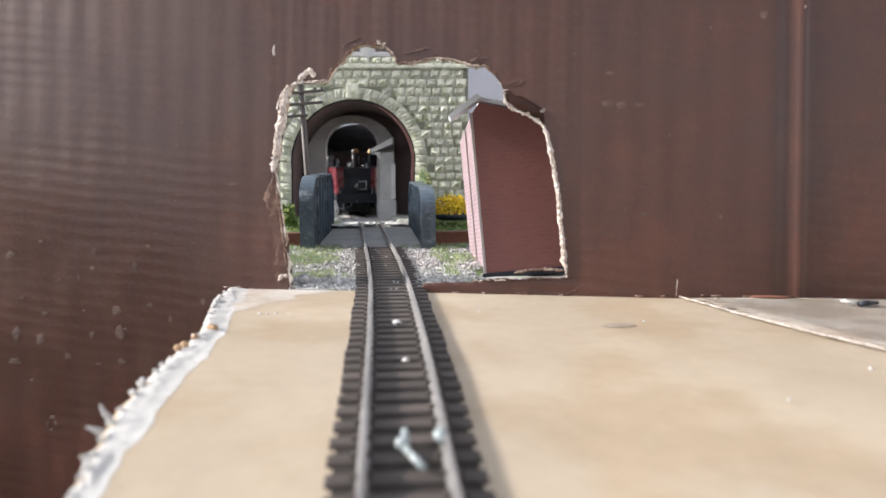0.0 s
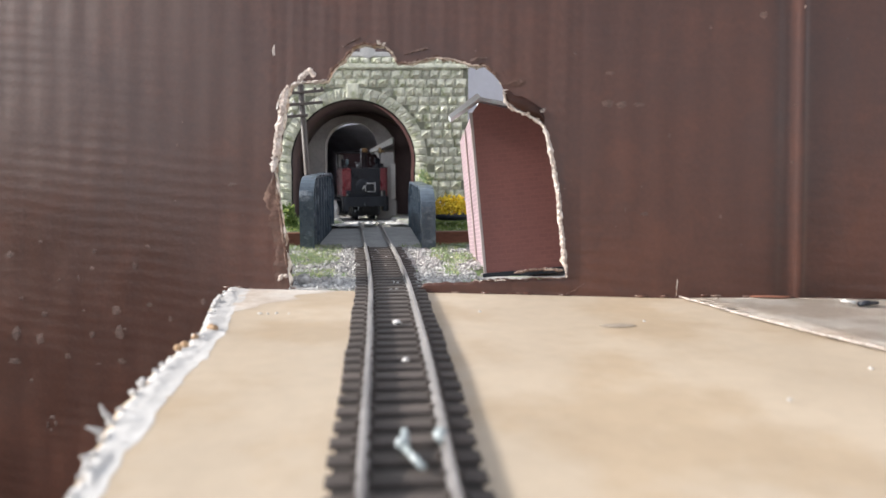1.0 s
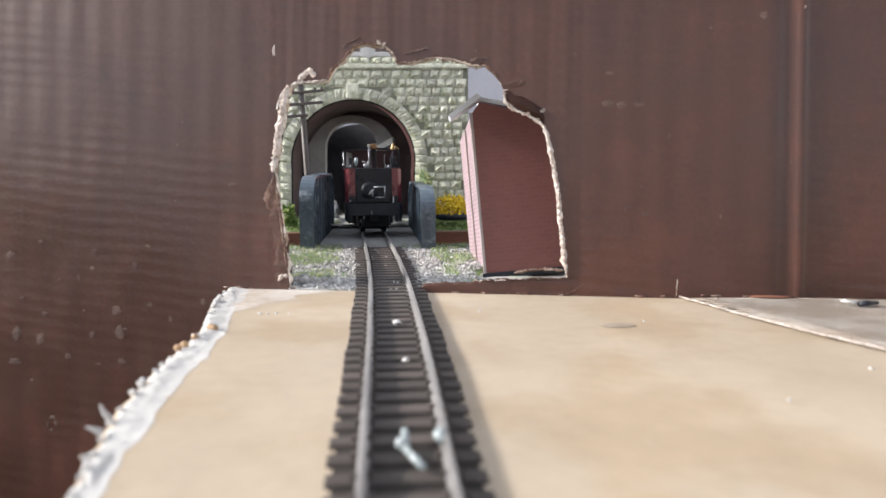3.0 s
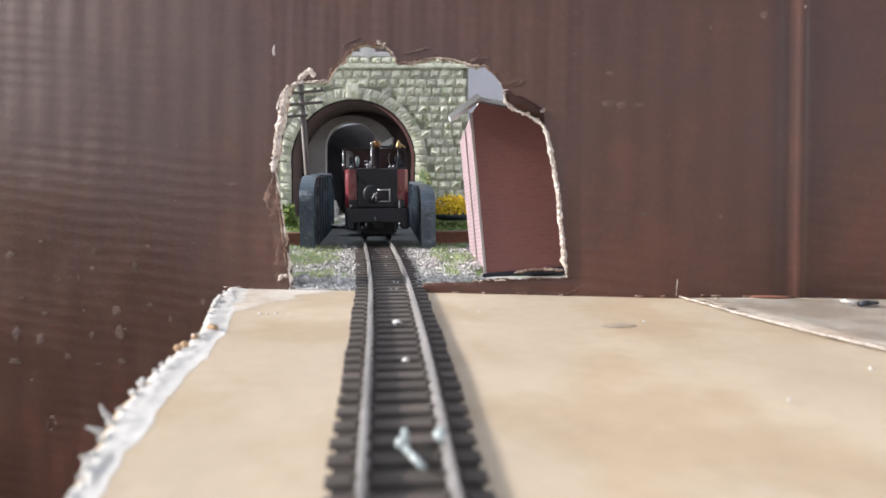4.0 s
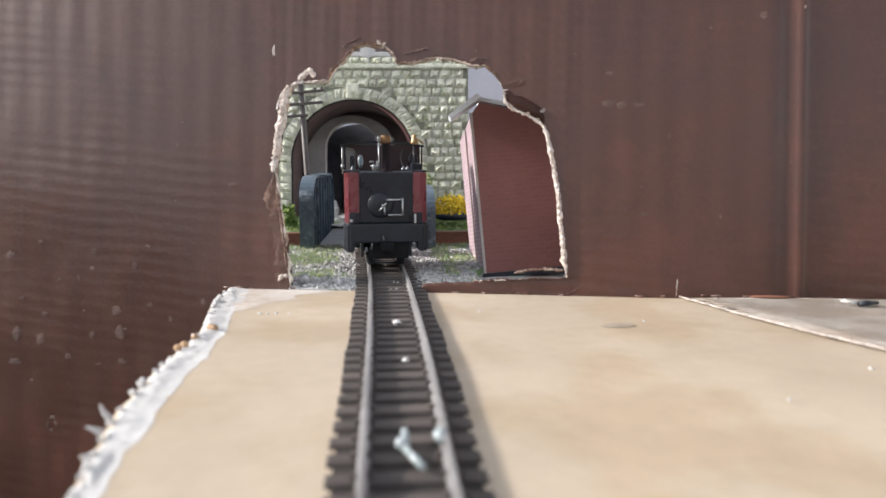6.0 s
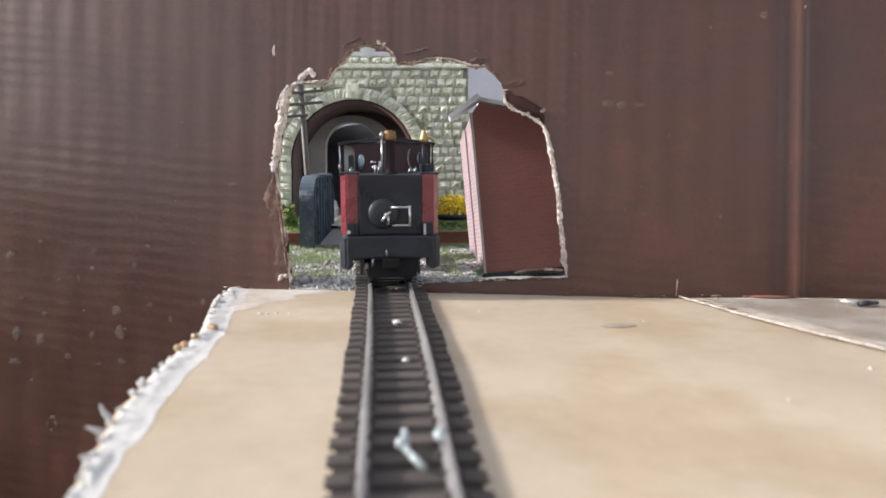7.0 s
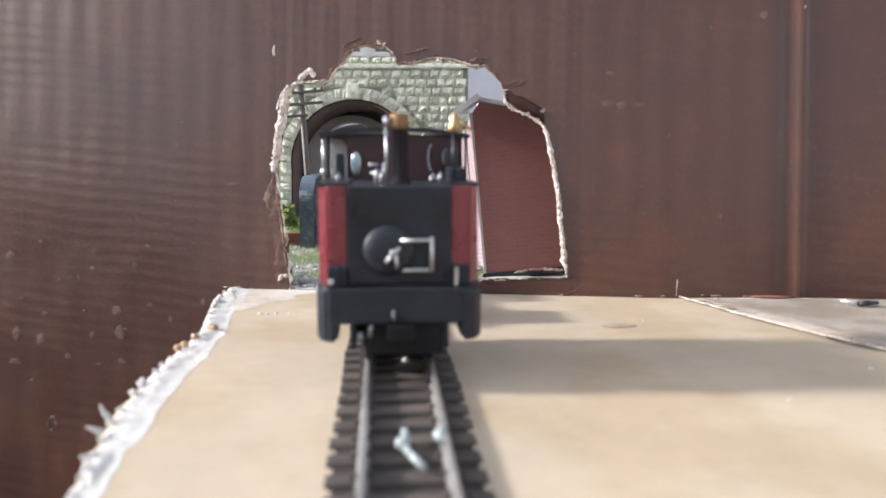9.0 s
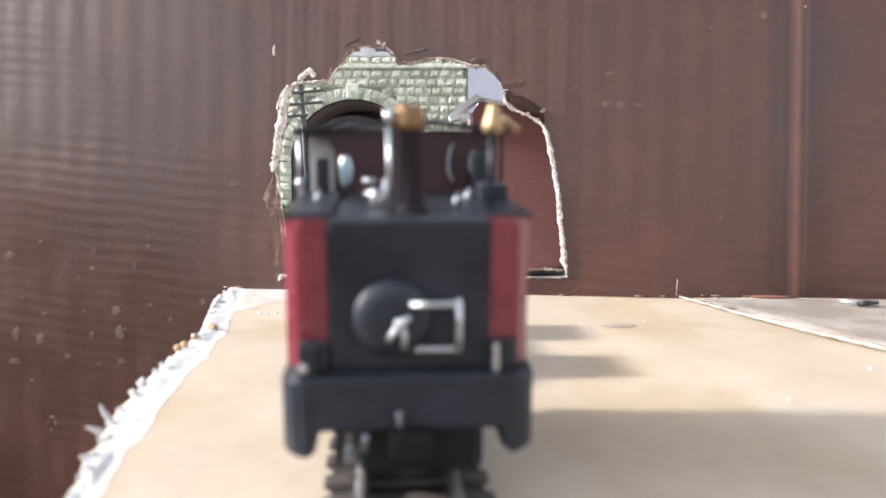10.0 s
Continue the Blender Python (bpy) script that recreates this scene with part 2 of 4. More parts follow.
    return Vector((soft_interp(y, TRACK_Y, TRACK_X), y, 3.5 + soft_interp(y, DIP_Y, DIP_Z)))


def track_heading(y):
    a, c = track_at(y - 4), track_at(y + 4)
    return math.degrees(math.atan2(-(c.x - a.x), c.y - a.y))


# ---- the brown cardboard wall with its torn hole ----
WALL = at(0, 205, 0, -7, 0, -12.5)


def wall_y(x):
    """Where the wall's foot stands at x."""
    return 205.0 - 0.2217 * x


HOLE_TOP_U = [-28.9, -28.1, -26.9, -25.7, -24.6, -22.1, -17.1, -13.8, -12.7, -9.3, -6.6, -3.3, -0.9, 1.1, 3.2, 4.8, 6.0, 10.5, 16.1, 21.6, 27.2, 31.4, 33.0, 35.7, 36.1, 36.6, 38.3, 44.5, 46.9, 48.1, 49.8, 51.3, 52.9, 54.0]
HOLE_TOP_V = [34.1, 39.7, 48.6, 55.9, 58.8, 59.7, 59.7, 60.1, 63.0, 66.2, 69.3, 70.4, 69.7, 70.0, 68.7, 67.2, 64.8, 64.7, 66.1, 65.6, 63.7, 63.5, 61.9, 58.4, 56.1, 53.7, 51.8, 49.0, 47.1, 44.3, 36.6, 28.1, 13.4, 5.7]
HOLE_LOW_U = [-28.9, -28.5, -26.6, -25.0, -23.9, -19.8, 12.8, 14.7, 24.5, 33.2, 54.0]
HOLE_LOW_V = [34.1, 28.4, 18.7, 7.4, 1.3, 0.2, 0.5, 3.2, 3.6, 4.2, 5.4]
HOLE_U = (-28.9, 54.0)


def flute(u, v):
    """How far the card's face stands out, from its flutes and slow waves."""
    w = 0.05 * math.sin(u * math.tau / 8.6 + 0.6 * math.sin(u / 37))
    w += 0.015 * math.sin(u * math.tau / 3.1 + 1.0) + 0.05 * math.sin(v * math.tau / 3.6 + 0.16 * u + 1.5 * noise.noise(Vector((u * 0.05, v * 0.05, 2)))) * (0.6 + noise.noise(Vector((u * 0.04, v * 0.05, 11))))
    w += 0.5 * noise.noise(Vector((u * 0.03, v * 0.02, 1.0))) + 0.06 * noise.noise(Vector((u * 0.2, v * 0.05, 4.0)))
    if u > 112.7:
        w += -0.5 + 1.5 * math.exp(-((u - 114.9) / 0.5) ** 2)
    else:
        w -= 0.9 * math.exp(-((u - 111.0) / 1.8) ** 2)
    return -w


def build_wall():
    wall = thing("wall_card", WALL, "brown corrugated cardboard wall with a torn tunnel hole", "wall", kind="structure")
    us = list(np.arange(-130, -32, 1.1)) + list(np.arange(-32, 58.5, 0.35)) + list(np.arange(58.5, 170, 1.1))
    vs, fs, rim = [], [], []

    def column(u, lo, hi, steps):
        k = len(vs)
        for i in range(steps + 1):
            v = lo + (hi - lo) * i / steps
            vs.append((u * MM, flute(u, v) * MM, v * MM))
        return k

    def span(u):
        if not HOLE_U[0] < u < HOLE_U[1]:
            return None
        rough = 0.8 * noise.noise(Vector((u * 0.55, 0, 7))) + 0.7 * noise.noise(Vector((u * 1.7, 3, 2)))
        top = float(np.interp(u, HOLE_TOP_U, HOLE_TOP_V)) + rough
        low = float(np.interp(u, HOLE_LOW_U, HOLE_LOW_V)) + 0.5 * noise.noise(Vector((u * 0.5, 9, 1)))
        return low, max(top, low + 0.05)

    STEPS = 110
    last = None
    for u in us:
        s = span(u)
        mid = s if s else (34.1, 34.1) if u < 0 else (5.4, 5.4)
        lo, hi = column(u, -85, mid[0], STEPS), column(u, mid[1], 135, STEPS)
        if last is not None:
            for i in range(STEPS):
                for a, c in ((last[0], lo), (last[1], hi)):
                    fs.append((a + i, c + i, c + i + 1, a + i + 1))
        last = (lo, hi)
    me = bpy.data.meshes.new("face")
    me.from_pydata(vs, [], fs)
    b = bmesh.new()
    b.from_mesh(me)
    bmesh.ops.remove_doubles(b, verts=b.verts, dist=0.00001)
    b.to_mesh(me)
    b.free()
    for p in me.polygons:
        p.use_smooth = True
    me.materials.append(M_CARD)
    face = new("face", me)
    face.parent = wall
    so = face.modifiers.new("thickness", "SOLIDIFY")
    so.thickness, so.offset = 2.6 * MM, -1
    me.materials.append(M_TORN)
    so.material_offset_rim = 1
    # torn paper round the hole
    rng = random.Random(4)

    def torn_strip(us, vs, wide, material, label, seed, relief=0.5):
        """A ragged band of torn paper laid along a line on the wall."""
        b = bmesh.new()
        reach = np.concatenate([[0], np.cumsum(np.hypot(np.diff(us), np.diff(vs)))])
        rows = []
        steps = int(reach[-1] / 0.3)
        for k in range(steps + 1):
            d = reach[-1] * k / steps
            u, v = np.interp(d, reach, us), np.interp(d, reach, vs)
            u2, v2 = np.interp(min(d + 0.5, reach[-1]), reach, us), np.interp(min(d + 0.5, reach[-1]), reach, vs)
            u1, v1 = np.interp(max(d - 0.5, 0), reach, us), np.interp(max(d - 0.5, 0), reach, vs)
            t = Vector((u2 - u1, v2 - v1)).normalized()
            nu, nv = -t.y, t.x
            w = wide * (1 + 0.7 * noise.noise(Vector((d * 0.35, seed, 0))) + 0.5 * noise.noise(Vector((d * 1.4, seed, 4))))
            w = max(w, 0.08) * min(1, 0.35 + 8 * min(k, steps - k) / steps)
            row = []
            for i in range(6):
                f = i / 5 - 0.45
                jag = 0.45 * noise.noise(Vector((d * 1.1, f * 4, seed + 2)))
                lift = relief * math.cos((f - 0.05) * math.pi) * (0.7 + 0.8 * noise.noise(Vector((d * 1.2, f * 3, seed))))
                row.append(b.verts.new((u + nu * (f * w + jag), flute(u, v) - 0.06 - max(lift, -0.1), v + nv * (f * w + jag))))
            rows.append(row)
        for r0, r1 in zip(rows, rows[1:]):
            for i in range(5):
                b.faces.new((r0[i], r0[i + 1], r1[i + 1], r1[i]))
        part("torn_strip", b, material, wall, label)

    def along(lo, hi, du=0.0, dv=0.0):
        """The part of the hole's upper edge between two places, shifted."""
        k = [q for q in range(len(HOLE_TOP_U)) if lo <= HOLE_TOP_U[q] <= hi]
        return [HOLE_TOP_U[q] + du for q in k], [HOLE_TOP_V[q] + dv for q in k]

    torn_strip(*along(46.5, 54.1), 1.25, M_FIBRE, "ragged pale torn paper edge", 1, 0.6)
    torn_strip(*along(36, 47), 0.8, M_FIBRE, "ragged pale torn paper edge", 2, 0.5)
    torn_strip(*along(-29, -24.5, -0.7), 2.0, M_FIBRE, "pale torn inner paper edge", 3, 0.5)
    torn_strip([-28.6, -28.0, -26.9], [52.0, 54.6, 57.2], 0.45, M_FIBRE, "thin pale paper sliver", 13, 0.3)
    torn_strip(*along(-24.7, -13.5), 0.7, M_FIBRE, "torn pale paper edge", 4, 0.4)
    torn_strip(*along(-13.9, -5), 0.6, M_PEEL, "torn tan paper edge", 14, 0.3)
    torn_strip(*along(-6.7, 6.1, 0, 0.3), 0.6, M_PEEL, "torn tan paper edge", 15, 0.3)
    torn_strip(*along(5.9, 35.8), 0.5, M_PEEL, "torn tan paper edge", 5, 0.25)
    torn_strip([-28.6, -27.2, -25.9, -24.9], [30, 21.5, 13.0, 6.5], 0.9, M_PEEL, "torn tan paper edge", 16, 0.3)
    torn_strip([-9.6, -7.4, -4.4], [69.4, 70.9, 72.0], 0.28, M_SCUFF, "lifted paper sliver", 17, 0.25)
    torn_strip([8.3, 10.4, 12.6, 14.8], [67.2, 67.6, 68.3, 68.8], 0.5, M_SCUFF, "lifted paper curl", 6, 0.3)
    torn_strip([-22.4, -20.6, -19.2, -17.6], [60.2, 61.8, 63.2, 61.2], 1.5, M_FIBRE, "lifted pale paper curl", 7, 0.4)
    torn_strip([26.5, 29, 31.5], [64.8, 65.5, 65.8], 0.8, M_SCUFF, "lifted tan paper", 18, 0.2)
    torn_strip([35.9, 38.6, 42.4], [58.2, 58.6, 59.0], 1.5, M_RUST, "tan patch of torn paper", 20, 0.15)
    torn_strip([31, 36, 41, 46, 51, 54.5], [4.2, 4.7, 4.5, 5.2, 5.0, 5.4], 0.4, M_SCUFF, "ragged paper along the sill", 8, 0.4)
    torn_strip([39.5, 43.5, 48, 53], [6.4, 7.2, 7.6, 7.4], 0.8, M_PEEL, "strip of torn card on the sill", 19, 0.5)
    torn_strip([-27.5, -26.2, -24.6], [3.0, 4.4, 4.2], 1.2, M_FIBRE, "torn pale paper curl", 9, 0.7)
    # the worn band down one side of the hole, where the face paper came away
    b = bmesh.new()
    rows = []
    for k in range(120):
        v = 0.4 + 33.0 * k / 119
        c = float(np.interp(v, [1.3, 7.4, 18.7, 28.4, 34.1], [-24.2, -25.2, -26.8, -28.7, -29.1]))
        wide = (3.4 + 2.6 * noise.noise(Vector((v * 0.12, 3, 0))) + 1.0 * noise.noise(Vector((v * 0.6, 8, 0)))) * min(1, (33.6 - v) / 8 + 0.1)
        row = []
        for i in range(8):
            f = i / 7
            u = c - wide * (1 - f) + 0.35 * noise.noise(Vector((v * 0.8, f * 3, 5)))
            row.append(b.verts.new((u, flute(u, v) - 0.05 - 0.12 * math.sin(math.pi * f) * (0.7 + noise.noise(Vector((v * 0.5, f * 4, 1)))), v)))
        rows.append(row)
    for r0, r1 in zip(rows, rows[1:]):
        for i in range(7):
            b.faces.new((r0[i], r0[i + 1], r1[i + 1], r1[i]))
    part("worn_edge", b, M_RUST, wall, "worn tan cardboard edge", True)
    # curled tongues of face paper hanging over the edge
    for u, v, long, wide, lean, curl, stuff in ((38.6, 53.6, 2.8, 0.55, -0.35, 1.4, M_FIBRE), (43.0, 51.4, 2.4, 0.5, 0.1, 1.2, M_FIBRE), (47.2, 51.6, 1.8, 0.6, -0.5, 1.4, M_FIBRE),
                                               (36.6, 57.0, 2.0, 0.8, -0.2, 0.8, M_FIBRE), (45.8, 49.6, 1.6, 0.7, -0.2, 1.0, M_FIBRE), (0.6, 71.3, 2.2, 0.5, 0.3, 0.9, M_FIBRE), (2.4, 70.6, 1.8, 0.4, -0.3, 0.8, M_FIBRE)):
        b = bmesh.new()
        rows = []
        for k in range(9):
            f = k / 8
            w = wide * (1 - 0.65 * f) * (1 + 0.3 * noise.noise(Vector((f * 4, u, v))))
            a = f * curl * 2.2
            rows.append([b.verts.new((u + lean * long * f + (g - 0.5) * 2 * w, flute(u, v) - 0.15 - long * 0.42 * (1 - math.cos(a)), v - long * 0.5 * math.sin(a) - 0.3 * long * f)) for g in (0, 0.33, 0.67, 1)])
        for r0, r1 in zip(rows, rows[1:]):
            for i in range(3):
                b.faces.new((r0[i], r0[i + 1], r1[i + 1], r1[i]))
        bmesh.ops.solidify(b, geom=b.faces[:], thickness=0.14)
        part("torn_flap", b, stuff, wall, "curled pale paper tongue", True)
    # the brown layer bent back over the shoulder of the hole
    b = bmesh.new()
    rows = []
    for k in range(26):
        f = k / 25
        u0, v0 = np.interp(f, [0, 0.2, 0.5, 0.8, 1], [36.0, 37.4, 41.0, 45.0, 47.4]), np.interp(f, [0, 0.2, 0.5, 0.8, 1], [56.4, 53.2, 50.8, 49.0, 47.4])
        lift = math.sin(math.pi * f) ** 0.6
        row = []
        for i in range(8):
            g = i / 7
            row.append(b.verts.new((u0 + g * 2.4 * lift + 0.25 * noise.noise(Vector((f * 7, g * 3, 2))), flute(u0, v0) - 0.12 - 0.8 * lift * math.sin(g * 2.9) - 0.2 * noise.noise(Vector((f * 5, g * 3, 9))), v0 + g * 3.0 * lift + 0.3 * noise.noise(Vector((f * 7, g * 3, 5))))))
        rows.append(row)
    for r0, r1 in zip(rows, rows[1:]):
        for i in range(7):
            b.faces.new((r0[i], r0[i + 1], r1[i + 1], r1[i]))
    bmesh.ops.solidify(b, geom=b.faces[:], thickness=0.2)
    part("bent_flap", b, M_CARD, wall, "bent brown paper flap", True)
    for k in range(26):
        u = rng.uniform(-45, -32) if k < 3 else rng.uniform(14, 135)
        b = bmesh.new()
        bmesh.ops.create_icosphere(b, subdivisions=1, radius=1)
        for w in b.verts:
            w.co = Vector((w.co.x * rng.uniform(0.6, 2.6), w.co.y * 0.5, w.co.z * rng.uniform(0.15, 0.6)))
        bmesh.ops.translate(b, verts=b.verts, vec=(u, flute(u, 0.6) - 0.35, 0.75 + (0.6 if u > 84 else 0)))
        part("frayed_flake", b, M_CARD if rng.random() < 0.7 else M_PEEL, wall, "", True)
    for u, h, lean in ((83.0, 4.4, 0.2), (54.6, 3.0, 4.0), (53.8, 1.2, 3.0)):
        part("paper_fibre", rod((u, -0.4, 1.0), (u + lean, -0.9, 1.0 + h), 0.06), M_SCUFF if u < 60 else M_TORN, wall, "", True)
    # pale scuffs where the surface has lifted
    marks = [(-29.7, 68.9, 0.5, 1.3), (64.3, 53.0, 1.8, 0.9), (68.0, 52.6, 1.7, 0.8), (72.5, 52.5, 1.3, 0.7), (104.6, 75.8, 0.9, 1.2), (-41.8, 30.5, 1.3, 0.7), (-75.9, -13.4, 1.6, 1.6), (-76.9, -6.8, 1.5, 1.1), (-74.9, -21.7, 1.2, 0.8),
             (-108.3, -14.3, 1.4, 2.2), (-109.1, -22.8, 2.2, 1.0), (-91.8, -20.6, 0.9, 0.9), (-101.0, -15.8, 1.4, 1.7), (74.4, 22.9, 1.2, 0.5), (64.9, 61.1, 1.0, 0.5)]
    marks += [(rng.uniform(-118, -48), rng.uniform(-70, 16), rng.uniform(0.3, 1.2), rng.uniform(0.3, 1.2)) for _ in range(38)]
    marks += [(rng.uniform(-60, 140), rng.uniform(10, 90), rng.uniform(0.15, 0.5), rng.uniform(0.2, 0.6)) for _ in range(24)]
    for q, (u, v, w, h) in enumerate(marks):
        top = float(np.interp(u, HOLE_TOP_U, HOLE_TOP_V))
        if HOLE_U[0] - 2 < u < HOLE_U[1] + 2 and v < top + 2:
            continue
        b = bmesh.new()
        mid = b.verts.new((u, flute(u, v) - 0.12, v))
        ring = []
        for i in range(14):
            a = math.tau * i / 14
            r = 1 + 0.75 * noise.noise(Vector((math.cos(a) * 1.6, math.sin(a) * 1.6, q * 3.1)))
            ring.append(b.verts.new((u + w * r * math.cos(a), flute(u + w * r * math.cos(a), v + h * r * math.sin(a)) - 0.02, v + h * r * math.sin(a))))
        for i in range(14):
            b.faces.new((mid, ring[i], ring[(i + 1) % 14]))
        part("scuff", b, M_SCUFF if q != 0 else M_FIBRE, wall, "", True)
    return wall


# ---- the cream board in front ----
BOARD_Z = 0.6


def board_edge(y):
    return float(np.interp(y, [40, 82, 90, 98, 111, 124, 142, 155, 169, 186, 212, 240], [-33, -35.2, -36, -37.2, -38.8, -38.8, -38.3, -37.4, -38.6, -41.0, -41.5, -42]))


def board_z(x, y):
    z = BOARD_Z + 0.15 * noise.noise(Vector((x * 0.05, y * 0.05, 0)))
    return z + (soft_interp(y, DIP_Y, DIP_Z) * 0.9 if y < 140 else 0)


def build_board():
    board = thing("floor_board", at(0, 0, 0), "cream card-faced foam board with a torn edge", "board", kind="structure")
    ys = np.linspace(0, 1, 240)
    vs, fs = [], []
    xs = [0.0, 0.012, 0.03, 0.06, 0.1, 0.2, 0.35, 0.5, 0.65, 0.8, 0.9, 1.0]
    for f in ys:
        y = 30 + 186 * f
        ragged = 0.8 + 0.7 * noise.noise(Vector((y * 0.22, 1, 0))) + 0.4 * noise.noise(Vector((y * 0.8, 5, 0)))
        left = board_edge(y) + ragged
        for s in xs:
            x = left + (190 - left) * s
            yy = 30 + (wall_y(x) - 0.4 - 30) * f
            vs.append((x * MM, yy * MM, board_z(x, yy) * MM))
    w = len(xs)
    for j in range(len(ys) - 1):
        for i in range(w - 1):
            fs.append((j * w + i, j * w + i + 1, (j + 1) * w + i + 1, (j + 1) * w + i))
    me = bpy.data.meshes.new("top")
    me.from_pydata(vs, [], fs)
    me.materials.append(M_BOARD)
    me.materials.append(M_FLUFF)
    top = new("top", me)
    top.parent = board
    for p in me.polygons:
        p.use_smooth = True
    so = top.modifiers.new("thickness", "SOLIDIFY")
    so.thickness, so.offset, so.material_offset_rim = 5 * MM, -1, 1
    b = bmesh.new()
    rows = []
    for k in range(40):
        f = k / 39
        y = 180 + 34 * f + 2.0 * noise.noise(Vector((f * 9, 0, 3)))
        row = []
        for i in range(22):
            g = i / 21
            x = -40 + (33 - 26 * (1 - f) + 5 * noise.noise(Vector((f * 6, 2, 5)))) * g
            yy = min(y, wall_y(x) - 0.6)
            row.append(b.verts.new((x, yy, board_z(x, yy) + 0.05 + 0.05 * noise.noise(Vector((x * 0.5, y * 0.5, 8))))))
        rows.append(row)
    for r0, r1 in zip(rows, rows[1:]):
        for i in range(21):
            b.faces.new((r0[i], r0[i + 1], r1[i + 1], r1[i]))
    part("scraped_patch", b, M_SHEET, board, "pale patch where the face paper is scraped", True)
    # the torn white edge: a ragged band of lifted paper and foam
    b = bmesh.new()
    rows = []
    for k in range(520):
        y = 60 + 154.5 * k / 519
        c = board_edge(y)
        wide = float(np.interp(y, [80, 93, 103, 130, 165, 196], [3.4, 4.8, 6.6, 7.2, 6.0, 7.2])) + 1.2 * noise.noise(Vector((y * 0.09, 2, 0)))
        row = []
        for i in range(11):
            f = i / 10
            x = c - 0.1 + wide * f
            rag = 1.2 * noise.noise(Vector((y * 0.3, f * 2, 6))) + 0.8 * noise.noise(Vector((y * 1.5, f * 5, 2)))
            lift = math.sin(math.pi * min(1, f * 1.15 + 0.12)) ** 0.7 * (0.32 + 0.5 * noise.noise(Vector((y * 0.22, f * 1.6, 9))) + 0.25 * noise.noise(Vector((y * 0.9, f * 4, 3))))
            row.append(b.verts.new((x + rag * (1 - 0.5 * f), y + 0.6 * noise.noise(Vector((y * 0.8, f * 4, 12))), board_z(x, y) + 0.06 + max(lift, -0.3) * (1 - f ** 4) - (2.5 * (0.2 - f) / 0.2 if f < 0.2 else 0))))
        rows.append(row)
    for r0, r1 in zip(rows, rows[1:]):
        for i in range(10):
            b.faces.new((r0[i], r0[i + 1], r1[i + 1], r1[i]))
    part("torn_edge", b, M_FLUFF, board, "ragged torn white foam edge", True)
    rng = random.Random(8)
    for k in range(34):
        y = rng.uniform(78, 212)
        x = board_edge(y) + rng.uniform(0.5, 1.8)
        b = bmesh.new()
        bmesh.ops.create_icosphere(b, subdivisions=2, radius=1)
        s = rng.uniform(0.3, 0.75)
        for v in b.verts:
            f = 1 + 1.1 * noise.noise(v.co * 2.1 + Vector((k, 0, 0)))
            v.co = Vector((v.co.x * s * f, v.co.y * s * f * rng.uniform(1, 1.2), v.co.z * f * s * 0.9))
        bmesh.ops.translate(b, verts=b.verts, vec=(x, y, board_z(x, y) + 0.35))
        part("foam_crumb", b, M_FLUFF, board)
    for y, dx in ((143, 0.6), (146, 1.0), (152, 1.2), (161, 2.8), (160, 3.6)):
        b = bmesh.new()
        bmesh.ops.create_icosphere(b, subdivisions=2, radius=0.75)
        for v in b.verts:
            v.co *= 1 + 0.5 * noise.noise(v.co * 2 + Vector((y, 0, 0)))
        bmesh.ops.translate(b, verts=b.verts, vec=(board_edge(y) + dx, y, BOARD_Z + 0.6))
        part("glue_bead", b, M_BEAD, board, "tan dried glue bead", True)
    for y, dx, h in ((106, -1.2, 3.0), (103, -2.0, 1.2), (91, -0.4, 1.6), (206, 2.5, 1.2)):
        x = board_edge(y) + dx + 0.9
        b = bmesh.new()
        a = Vector((x + 0.8, y, board_z(x, y) - 0.5))
        for i in range(5):
            c = a + Vector((rng.uniform(-0.7, 0.1), rng.uniform(-0.3, 0.3), h / 5))
            rod(a, c, 0.6 * (1 - i * 0.16), b, 7)
            a = c
        part("foam_tuft", b, M_FLUFF, board, "", True)
    return board


def build_sheet():
    s = thing("cover_sheet", at(0, 0, 0), "pale card sheet lying over the cream board", "card", kind="structure")
    b = bmesh.new()
    edge = [(81.5, 186.5), (84.0, 176), (86.6, 164.5), (93.5, 142.5), (99, 128.5), (108, 105), (120, 80)]
    rows = []
    for k in range(60):
        y = 186.5 - (186.5 - 80) * k / 59
        x = float(np.interp(-y, [-p[1] for p in edge], [p[0] for p in edge])) + 0.35 * noise.noise(Vector((y * 0.3, 0, 0)))
        row = []
        for i in range(12):
            f = i / 11
            xx = x + (190 - x) * f
            z = 0.55 + 0.8 * f ** 0.5 + 0.25 * noise.noise(Vector((xx * 0.06, y * 0.06, 3)))
            far = wall_y(xx) - 0.6 - 1.5 * max(0, 1 - f * 3)
            row.append(b.verts.new((xx, 80 + (far - 80) * (y - 80) / 106.5, z + BOARD_Z - 0.2)))
        rows.append(row)
    for r0, r1 in zip(rows, rows[1:]):
        for i in range(11):
            b.faces.new((r1[i], r1[i + 1], r0[i + 1], r0[i]))
    bmesh.ops.solidify(b, geom=b.faces[:], thickness=0.5)
    part("sheet", b, M_SHEET, s, "", True)
    b = bmesh.new()
    pts = []
    for k in range(80):
        y = 186.2 - 80 * k / 79
        x = float(np.interp(-y, [-p[1] for p in edge], [p[0] for p in edge])) + 0.35 * noise.noise(Vector((y * 0.3, 0, 0)))
        pts.append((x, y, BOARD_Z + 0.5 + 0.15 * noise.noise(Vector((y, 0, 4)))))
    for a, c in zip(pts, pts[1:]):
        rod(a, c, 0.22 + 0.2 * noise.noise(Vector((a[1] * 0.4, 0, 0))), b, 6)
    part("torn_white_edge", b, M_FIBRE, s, "torn white paper edge", True)
    return s


build_wall()
build_board()
build_sheet()
